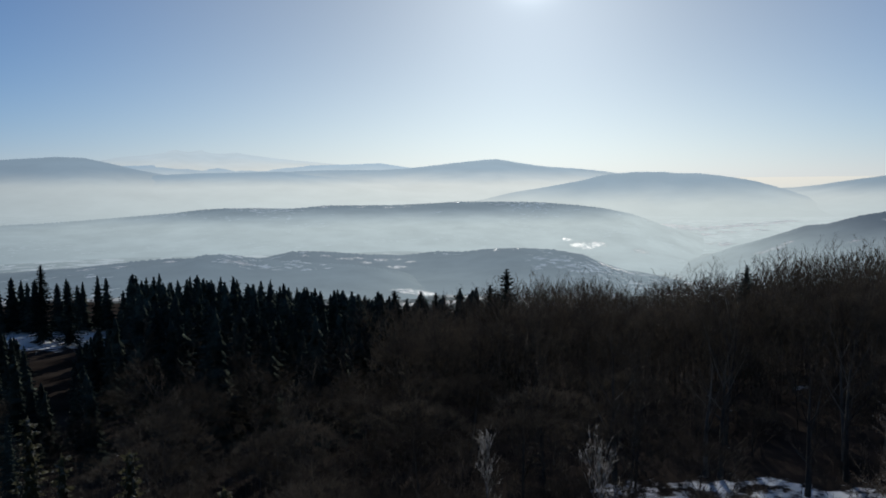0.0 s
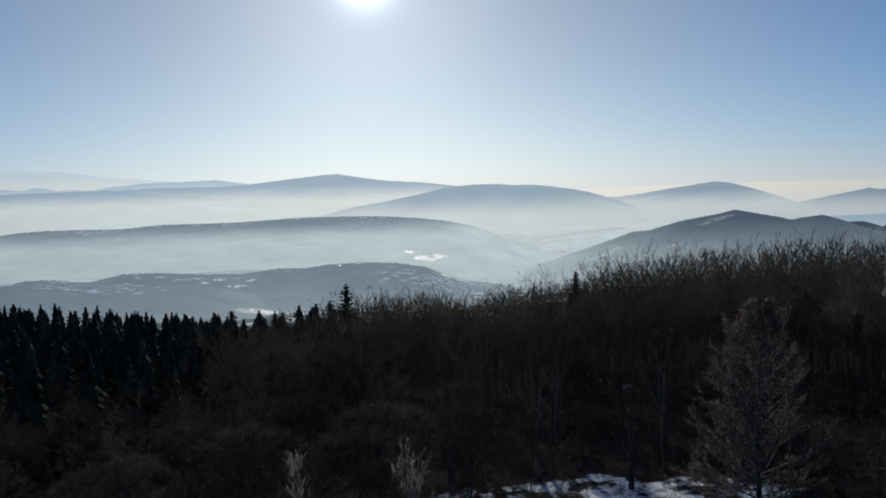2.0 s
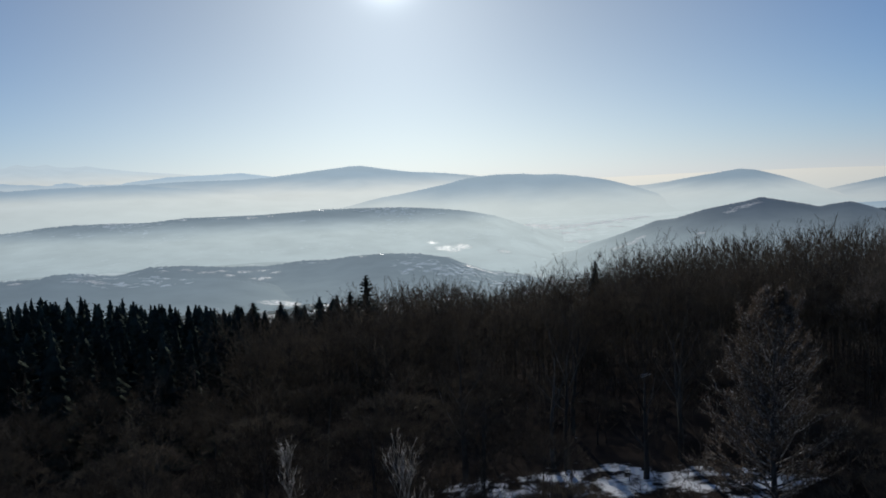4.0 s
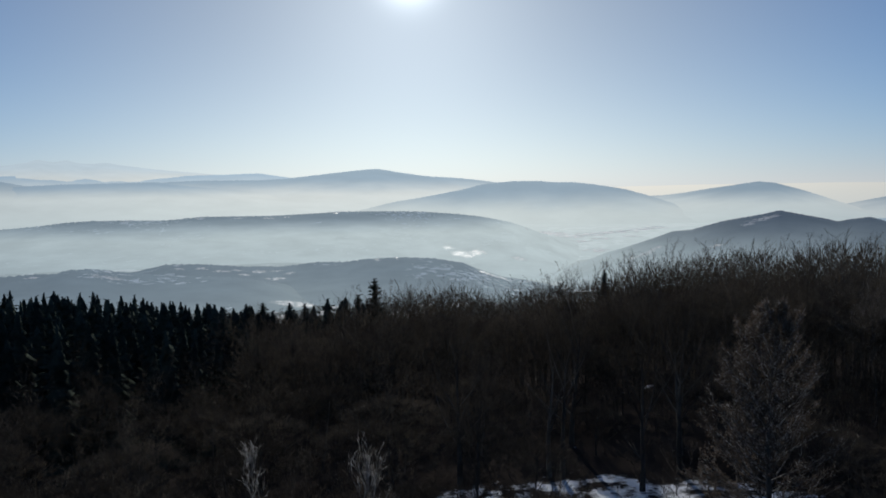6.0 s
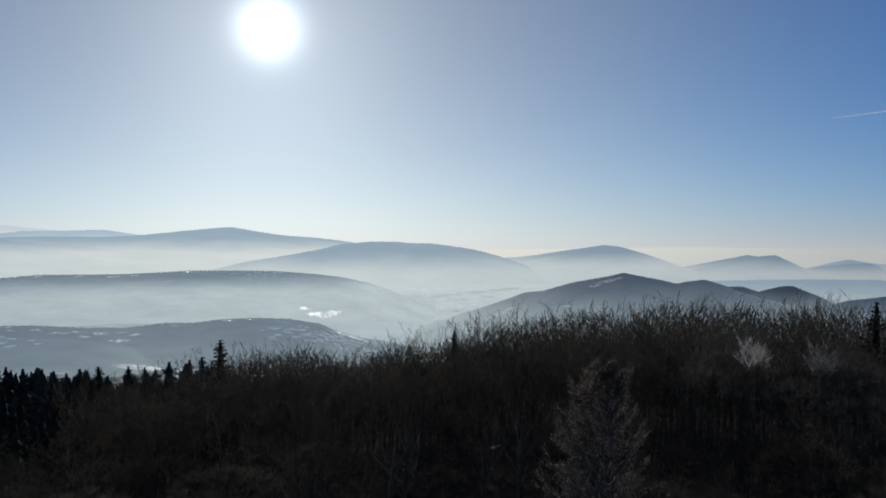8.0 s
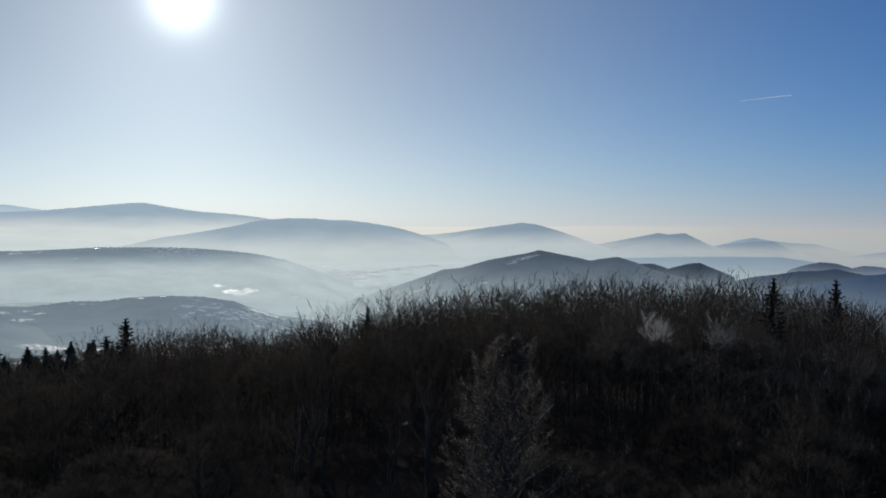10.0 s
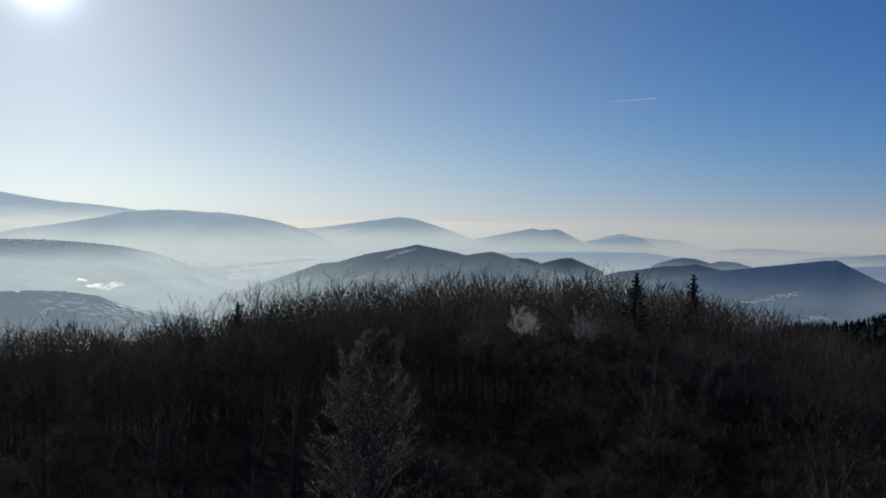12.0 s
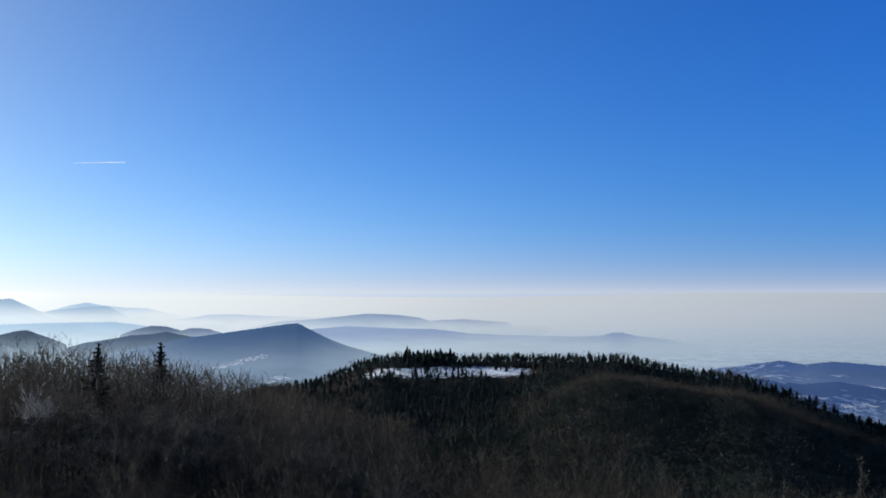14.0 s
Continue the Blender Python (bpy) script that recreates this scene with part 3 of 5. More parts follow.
# ---- far hills ----
def hill(name, dist, crest, front, back, mat, rough, label, step=0.08, seed=0, blur=0.5):
    """A ridge across the view: crest as summits and saddles (azimuth, elevation seen from the lookout),
    at its distance; the slopes run down to the valley in front and behind, with spurs and gullies."""
    azk, elk = [c[0] for c in crest][::-1], [c[1] for c in crest][::-1]
    azs = np.arange(azk[0], azk[-1], step)
    els = np.interp(azs, azk, elk)
    w = max(int(blur / step), 3)
    kern = np.hanning(w + 2)[1:-1]
    kern /= kern.sum()
    els = np.convolve(np.pad(els, w, mode="edge"), kern, mode="same")[w:-w]
    fr = np.concatenate([np.linspace(0, 1, 17), np.linspace(1, 2, 4)[1:]])
    n = len(azs)
    verts = np.empty((len(fr), n, 3))
    for j, (a, el) in enumerate(zip(azs, els)):
        ca, sa = math.cos(radians(a)), math.sin(radians(a))
        top_r = dist + 0.025 * dist * noise.noise((a * 0.12 + seed, 3.1, seed))
        h = EYE + top_r * math.tan(radians(el)) - (land(-sa * top_r, ca * top_r) - 2)
        ends = eased(min(a - azs[0], azs[-1] - a) / 0.8)
        h = max(h, 0.0) * ends
        tips = rough * (noise.noise((a * dist * 0.004, 1.0, seed + 9.0)) + 0.9 * noise.noise((a * dist * 0.011, 2.0, seed + 5.0)))
        for i, s in enumerate(fr):
            r = top_r - front * (1 - s) if s <= 1 else top_r + back * (s - 1)
            x, y = -sa * r, ca * r
            k = s if s <= 1 else 2 - s
            prof = k * k * (3 - 2 * k) if s > 1 else k ** 1.25 * (1.6 - 0.6 * k)
            z = land(x, y) - 2 + h * prof
            if s <= 1:
                z += h * 0.06 * noise.fractal((x * 0.004 + seed, y * 0.004, seed * 1.7), 0.8, 2.1, 4) * math.sin(math.pi * min(k, 0.97))
            z += tips * max(k - 0.92, 0) / 0.08 * ends
            verts[i, j] = (x, y, z)
    idx = np.arange(len(fr) * n).reshape(len(fr), n)
    faces = np.stack([idx[:-1, 1:], idx[:-1, :-1], idx[1:, :-1], idx[1:, 1:]], -1).reshape(-1, 4)
    return tagged(new(name, mesh(name, verts, faces, mat, True)), label, "hill", kind="structure")


# pale and blue tones of these hills are haze emitted by their materials
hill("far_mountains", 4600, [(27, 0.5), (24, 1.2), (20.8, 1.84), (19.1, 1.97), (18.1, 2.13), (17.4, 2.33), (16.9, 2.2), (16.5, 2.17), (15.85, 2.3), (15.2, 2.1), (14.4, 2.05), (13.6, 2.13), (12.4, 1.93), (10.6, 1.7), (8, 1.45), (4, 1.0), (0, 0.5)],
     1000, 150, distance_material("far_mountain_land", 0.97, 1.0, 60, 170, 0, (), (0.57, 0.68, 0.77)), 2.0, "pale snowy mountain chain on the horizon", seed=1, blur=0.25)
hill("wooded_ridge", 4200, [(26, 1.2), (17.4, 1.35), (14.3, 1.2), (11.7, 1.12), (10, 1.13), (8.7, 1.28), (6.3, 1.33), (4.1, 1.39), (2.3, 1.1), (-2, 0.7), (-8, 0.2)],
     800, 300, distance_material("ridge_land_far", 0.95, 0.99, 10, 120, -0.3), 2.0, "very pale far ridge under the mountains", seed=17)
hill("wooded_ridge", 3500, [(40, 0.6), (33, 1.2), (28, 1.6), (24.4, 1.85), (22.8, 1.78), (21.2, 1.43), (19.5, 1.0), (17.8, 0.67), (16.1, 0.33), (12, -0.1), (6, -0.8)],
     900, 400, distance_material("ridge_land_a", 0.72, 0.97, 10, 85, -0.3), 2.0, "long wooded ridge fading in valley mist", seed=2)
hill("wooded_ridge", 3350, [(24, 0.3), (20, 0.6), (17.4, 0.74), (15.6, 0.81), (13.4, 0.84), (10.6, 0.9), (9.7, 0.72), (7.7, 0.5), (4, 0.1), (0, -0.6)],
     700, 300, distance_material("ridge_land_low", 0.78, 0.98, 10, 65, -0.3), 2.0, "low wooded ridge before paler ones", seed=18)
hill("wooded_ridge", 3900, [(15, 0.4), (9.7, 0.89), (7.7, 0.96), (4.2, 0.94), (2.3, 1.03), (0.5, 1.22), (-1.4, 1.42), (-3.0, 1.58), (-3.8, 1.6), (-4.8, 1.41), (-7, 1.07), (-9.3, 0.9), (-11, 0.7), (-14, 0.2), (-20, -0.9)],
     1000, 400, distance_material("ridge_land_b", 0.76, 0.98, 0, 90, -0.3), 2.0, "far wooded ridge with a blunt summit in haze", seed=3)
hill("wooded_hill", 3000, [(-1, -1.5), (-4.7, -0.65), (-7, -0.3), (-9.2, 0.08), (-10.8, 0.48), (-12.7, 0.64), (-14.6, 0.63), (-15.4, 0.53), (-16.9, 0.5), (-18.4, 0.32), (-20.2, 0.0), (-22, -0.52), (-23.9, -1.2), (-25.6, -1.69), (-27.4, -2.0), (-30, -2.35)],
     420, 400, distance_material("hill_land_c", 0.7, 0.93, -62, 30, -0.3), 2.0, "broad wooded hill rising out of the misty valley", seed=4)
# the two spots of size 4 are added as snow in place of glinting roofs
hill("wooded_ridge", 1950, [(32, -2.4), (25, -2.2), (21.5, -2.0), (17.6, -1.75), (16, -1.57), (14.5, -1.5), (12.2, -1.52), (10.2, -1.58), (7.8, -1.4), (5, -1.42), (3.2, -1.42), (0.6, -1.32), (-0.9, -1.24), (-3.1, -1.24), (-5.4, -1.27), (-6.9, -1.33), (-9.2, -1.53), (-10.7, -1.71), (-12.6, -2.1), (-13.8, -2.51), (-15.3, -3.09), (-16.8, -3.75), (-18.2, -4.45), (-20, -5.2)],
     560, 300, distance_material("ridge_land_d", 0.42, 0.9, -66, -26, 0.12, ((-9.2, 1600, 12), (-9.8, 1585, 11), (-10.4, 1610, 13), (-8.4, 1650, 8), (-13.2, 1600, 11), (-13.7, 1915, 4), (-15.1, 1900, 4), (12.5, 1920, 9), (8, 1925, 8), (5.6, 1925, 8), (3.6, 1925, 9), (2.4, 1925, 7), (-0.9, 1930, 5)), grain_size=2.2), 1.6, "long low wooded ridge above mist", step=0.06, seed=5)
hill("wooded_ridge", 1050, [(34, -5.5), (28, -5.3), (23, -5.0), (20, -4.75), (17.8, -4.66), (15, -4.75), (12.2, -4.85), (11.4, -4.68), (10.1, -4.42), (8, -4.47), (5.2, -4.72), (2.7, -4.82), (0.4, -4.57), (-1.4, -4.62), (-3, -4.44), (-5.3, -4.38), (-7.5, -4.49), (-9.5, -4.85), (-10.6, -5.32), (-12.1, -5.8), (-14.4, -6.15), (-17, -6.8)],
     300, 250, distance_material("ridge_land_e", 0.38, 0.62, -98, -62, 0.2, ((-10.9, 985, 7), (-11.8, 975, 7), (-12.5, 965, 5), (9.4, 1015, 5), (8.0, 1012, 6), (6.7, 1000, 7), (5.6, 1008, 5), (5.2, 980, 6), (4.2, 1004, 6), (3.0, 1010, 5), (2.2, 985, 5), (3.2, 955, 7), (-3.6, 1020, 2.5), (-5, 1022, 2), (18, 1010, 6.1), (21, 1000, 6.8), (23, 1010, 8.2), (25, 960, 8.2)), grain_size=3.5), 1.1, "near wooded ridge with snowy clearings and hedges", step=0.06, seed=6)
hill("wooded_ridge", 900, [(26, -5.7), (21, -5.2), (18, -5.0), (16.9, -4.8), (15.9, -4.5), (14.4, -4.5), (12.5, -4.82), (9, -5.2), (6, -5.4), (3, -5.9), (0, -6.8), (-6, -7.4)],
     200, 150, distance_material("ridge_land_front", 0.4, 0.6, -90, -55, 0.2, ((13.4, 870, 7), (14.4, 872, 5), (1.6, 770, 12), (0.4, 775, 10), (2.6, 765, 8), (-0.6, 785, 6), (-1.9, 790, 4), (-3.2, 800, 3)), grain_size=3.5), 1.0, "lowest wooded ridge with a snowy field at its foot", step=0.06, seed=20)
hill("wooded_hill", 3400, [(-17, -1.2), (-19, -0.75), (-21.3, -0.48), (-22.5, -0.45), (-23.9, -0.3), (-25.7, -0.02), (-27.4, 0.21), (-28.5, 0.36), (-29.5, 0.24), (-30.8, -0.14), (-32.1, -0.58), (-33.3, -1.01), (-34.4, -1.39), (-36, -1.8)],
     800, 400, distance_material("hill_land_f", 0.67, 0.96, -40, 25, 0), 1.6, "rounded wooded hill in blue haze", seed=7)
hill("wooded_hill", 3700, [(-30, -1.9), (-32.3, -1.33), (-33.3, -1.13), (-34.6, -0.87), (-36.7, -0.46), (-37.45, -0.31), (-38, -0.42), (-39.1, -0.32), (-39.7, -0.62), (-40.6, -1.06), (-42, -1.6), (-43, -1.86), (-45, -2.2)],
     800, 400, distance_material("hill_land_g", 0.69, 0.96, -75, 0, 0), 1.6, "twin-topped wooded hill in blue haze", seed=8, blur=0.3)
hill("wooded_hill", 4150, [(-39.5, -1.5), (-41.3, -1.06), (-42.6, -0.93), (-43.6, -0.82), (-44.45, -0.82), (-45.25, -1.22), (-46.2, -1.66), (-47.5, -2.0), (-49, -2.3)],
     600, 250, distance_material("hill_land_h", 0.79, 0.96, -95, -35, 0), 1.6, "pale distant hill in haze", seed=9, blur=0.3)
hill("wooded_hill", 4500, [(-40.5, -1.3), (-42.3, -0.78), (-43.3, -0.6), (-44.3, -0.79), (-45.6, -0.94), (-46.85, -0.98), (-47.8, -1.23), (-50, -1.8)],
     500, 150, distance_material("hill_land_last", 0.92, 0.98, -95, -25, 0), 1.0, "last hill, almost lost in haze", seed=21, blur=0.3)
# nearer hills: the haze painted into these materials is a dark blue
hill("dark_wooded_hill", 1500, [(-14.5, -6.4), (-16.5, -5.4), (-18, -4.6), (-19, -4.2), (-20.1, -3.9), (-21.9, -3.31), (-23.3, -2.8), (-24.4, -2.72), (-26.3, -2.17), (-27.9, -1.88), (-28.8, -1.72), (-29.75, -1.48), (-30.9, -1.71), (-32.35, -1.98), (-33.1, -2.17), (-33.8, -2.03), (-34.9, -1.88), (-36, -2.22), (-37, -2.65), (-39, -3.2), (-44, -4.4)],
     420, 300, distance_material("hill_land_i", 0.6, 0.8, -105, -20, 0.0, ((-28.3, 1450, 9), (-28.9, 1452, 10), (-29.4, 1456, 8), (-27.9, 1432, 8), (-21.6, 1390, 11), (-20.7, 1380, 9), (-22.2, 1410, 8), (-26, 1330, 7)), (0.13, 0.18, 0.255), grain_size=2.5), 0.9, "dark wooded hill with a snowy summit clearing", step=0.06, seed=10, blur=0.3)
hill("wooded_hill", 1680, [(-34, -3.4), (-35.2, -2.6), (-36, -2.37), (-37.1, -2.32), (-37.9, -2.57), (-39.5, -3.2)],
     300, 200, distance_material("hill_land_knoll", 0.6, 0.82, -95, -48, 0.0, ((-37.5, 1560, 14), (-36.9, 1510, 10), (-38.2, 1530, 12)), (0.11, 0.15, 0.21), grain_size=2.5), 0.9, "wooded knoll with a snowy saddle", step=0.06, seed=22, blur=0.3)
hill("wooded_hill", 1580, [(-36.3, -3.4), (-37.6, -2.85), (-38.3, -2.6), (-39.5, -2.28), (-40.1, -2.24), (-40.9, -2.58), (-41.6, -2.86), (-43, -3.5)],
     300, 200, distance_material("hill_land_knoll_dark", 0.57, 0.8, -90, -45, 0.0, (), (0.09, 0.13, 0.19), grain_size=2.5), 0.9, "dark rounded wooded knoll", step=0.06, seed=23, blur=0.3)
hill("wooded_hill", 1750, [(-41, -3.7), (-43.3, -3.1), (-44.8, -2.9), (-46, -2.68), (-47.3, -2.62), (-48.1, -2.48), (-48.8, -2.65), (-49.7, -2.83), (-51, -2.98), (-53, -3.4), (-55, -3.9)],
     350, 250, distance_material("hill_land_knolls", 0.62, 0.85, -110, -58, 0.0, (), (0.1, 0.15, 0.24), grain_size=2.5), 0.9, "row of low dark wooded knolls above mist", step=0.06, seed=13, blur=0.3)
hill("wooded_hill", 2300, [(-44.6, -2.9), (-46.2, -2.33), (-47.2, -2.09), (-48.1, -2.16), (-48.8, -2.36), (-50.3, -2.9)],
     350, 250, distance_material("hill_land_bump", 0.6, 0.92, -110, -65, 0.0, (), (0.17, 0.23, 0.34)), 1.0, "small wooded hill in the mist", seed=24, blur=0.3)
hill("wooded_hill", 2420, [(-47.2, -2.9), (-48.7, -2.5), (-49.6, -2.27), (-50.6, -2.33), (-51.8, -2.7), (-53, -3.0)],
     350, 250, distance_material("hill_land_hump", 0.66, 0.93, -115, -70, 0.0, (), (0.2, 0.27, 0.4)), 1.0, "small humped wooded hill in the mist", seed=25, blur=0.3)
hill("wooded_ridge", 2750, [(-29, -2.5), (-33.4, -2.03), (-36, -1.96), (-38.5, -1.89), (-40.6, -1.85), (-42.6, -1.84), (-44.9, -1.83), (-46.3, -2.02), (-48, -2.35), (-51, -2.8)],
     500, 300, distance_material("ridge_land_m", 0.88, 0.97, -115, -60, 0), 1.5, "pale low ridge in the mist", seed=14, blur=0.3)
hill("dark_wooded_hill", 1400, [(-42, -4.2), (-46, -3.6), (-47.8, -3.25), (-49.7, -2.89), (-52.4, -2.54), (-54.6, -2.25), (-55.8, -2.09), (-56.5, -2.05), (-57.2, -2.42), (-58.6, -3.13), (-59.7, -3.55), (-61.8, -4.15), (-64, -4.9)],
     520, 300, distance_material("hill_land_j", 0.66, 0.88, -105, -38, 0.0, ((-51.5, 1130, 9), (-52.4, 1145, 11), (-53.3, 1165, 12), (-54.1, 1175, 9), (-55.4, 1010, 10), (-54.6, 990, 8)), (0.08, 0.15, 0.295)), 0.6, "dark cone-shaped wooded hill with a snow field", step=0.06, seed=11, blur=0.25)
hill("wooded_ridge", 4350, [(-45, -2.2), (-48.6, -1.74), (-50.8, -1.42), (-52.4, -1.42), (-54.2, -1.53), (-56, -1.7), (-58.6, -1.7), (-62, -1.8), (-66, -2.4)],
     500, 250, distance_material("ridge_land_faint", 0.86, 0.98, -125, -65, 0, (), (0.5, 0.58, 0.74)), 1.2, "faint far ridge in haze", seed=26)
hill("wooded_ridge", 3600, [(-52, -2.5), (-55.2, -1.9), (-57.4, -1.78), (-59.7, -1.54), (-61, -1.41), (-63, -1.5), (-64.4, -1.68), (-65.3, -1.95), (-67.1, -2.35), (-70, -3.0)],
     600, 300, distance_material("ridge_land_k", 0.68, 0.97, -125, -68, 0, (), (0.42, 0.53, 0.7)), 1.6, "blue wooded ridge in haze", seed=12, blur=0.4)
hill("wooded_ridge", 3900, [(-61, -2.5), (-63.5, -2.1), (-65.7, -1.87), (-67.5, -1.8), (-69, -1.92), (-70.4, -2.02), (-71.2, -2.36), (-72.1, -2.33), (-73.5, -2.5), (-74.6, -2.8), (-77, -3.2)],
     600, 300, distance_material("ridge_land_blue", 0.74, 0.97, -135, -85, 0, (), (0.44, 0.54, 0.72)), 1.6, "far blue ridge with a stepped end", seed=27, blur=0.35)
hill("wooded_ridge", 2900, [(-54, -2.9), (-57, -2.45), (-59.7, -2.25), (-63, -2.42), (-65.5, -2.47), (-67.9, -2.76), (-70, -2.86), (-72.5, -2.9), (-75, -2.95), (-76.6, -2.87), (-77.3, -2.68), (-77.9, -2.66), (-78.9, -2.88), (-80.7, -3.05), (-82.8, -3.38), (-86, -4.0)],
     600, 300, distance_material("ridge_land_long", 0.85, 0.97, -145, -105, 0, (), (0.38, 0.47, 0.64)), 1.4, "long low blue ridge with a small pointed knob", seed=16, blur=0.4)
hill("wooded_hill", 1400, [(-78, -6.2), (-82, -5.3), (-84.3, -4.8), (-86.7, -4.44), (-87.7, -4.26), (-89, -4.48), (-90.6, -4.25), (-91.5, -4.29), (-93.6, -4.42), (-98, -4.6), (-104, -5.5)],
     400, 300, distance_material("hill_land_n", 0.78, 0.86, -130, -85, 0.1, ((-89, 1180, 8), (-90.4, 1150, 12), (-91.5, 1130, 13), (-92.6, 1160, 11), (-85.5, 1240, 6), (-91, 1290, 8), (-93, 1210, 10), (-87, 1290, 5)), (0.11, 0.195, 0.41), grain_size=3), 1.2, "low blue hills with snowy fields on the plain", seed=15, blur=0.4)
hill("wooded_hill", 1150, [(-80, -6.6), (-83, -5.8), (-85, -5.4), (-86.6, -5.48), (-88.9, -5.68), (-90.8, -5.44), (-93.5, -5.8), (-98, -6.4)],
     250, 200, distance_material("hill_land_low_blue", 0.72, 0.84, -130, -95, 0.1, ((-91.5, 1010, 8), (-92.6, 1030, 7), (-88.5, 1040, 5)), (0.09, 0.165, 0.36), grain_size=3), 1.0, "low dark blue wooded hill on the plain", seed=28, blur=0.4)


# ---- trees ----
def v_add(p, d, l):
    return (p[0] + d[0] * l, p[1] + d[1] * l, p[2] + d[2] * l)


def unit(d):
    l = math.sqrt(d[0] ** 2 + d[1] ** 2 + d[2] ** 2)
    return (d[0] / l, d[1] / l, d[2] / l)


def dome_shape(f):
    """Outline of a wood-grown beech: radius by height, widest above the middle."""
    return math.sqrt(max(1 - ((f - 0.62) / 0.43) ** 2, 0.0))


def vase_shape(f):
    """Outline of a low spreading tree."""
    return math.sqrt(max(1 - ((f - 0.72) / 0.5) ** 2, 0.0))


def cone_shape(f):
    """Outline of a tree that grew in the open: wide low down, drawn up to a blunt tip."""
    return 1.2 * max(1 - f, 0.0) ** 0.48 * min(1.0, 0.55 + 2.2 * f)


def scatter(rng, d, spread_, rise):
    """A direction that leaves d sideways and bends up to the light."""
    return unit((d[0] + rng.uniform(-spread_, spread_), d[1] + rng.uniform(-spread_, spread_), d[2] + rng.uniform(-0.6, 0.6) * spread_ + rise))


def brooms(rng, height, spread, low, clusters, per, w, size):
    """The outer crown of a beech: sheaves of fine shoots that fan up and out all over its dome."""
    out = []
    for j in range(clusters):
        q = math.sqrt((j + rng.random()) / clusters) * rng.uniform(0.9, 1.08)
        ang = j * 2.4 + rng.uniform(-0.3, 0.3)
        z = height * (low + (0.93 - low) * math.sqrt(max(1 - min(q, 1.0) ** 2, 0.0))) * rng.uniform(0.93, 1.02)
        foot = (math.cos(ang) * q * spread, math.sin(ang) * q * spread, z)
        lean = (math.cos(ang) * q * 0.85, math.sin(ang) * q * 0.85, 0.75)
        foot = v_add(foot, unit(lean), -0.5 * size)
        for k in range(per):
            d = scatter(rng, lean, 0.5, 0.15)
            b = v_add(foot, d, size * rng.uniform(0.0, 0.55))
            b = tuple(c + rng.uniform(-0.2, 0.2) * size for c in b)
            out.append((*b, w * rng.uniform(0.7, 1.15), *v_add(b, scatter(rng, d, 0.35, 0.1), size * rng.uniform(0.35, 0.8))))
    return out


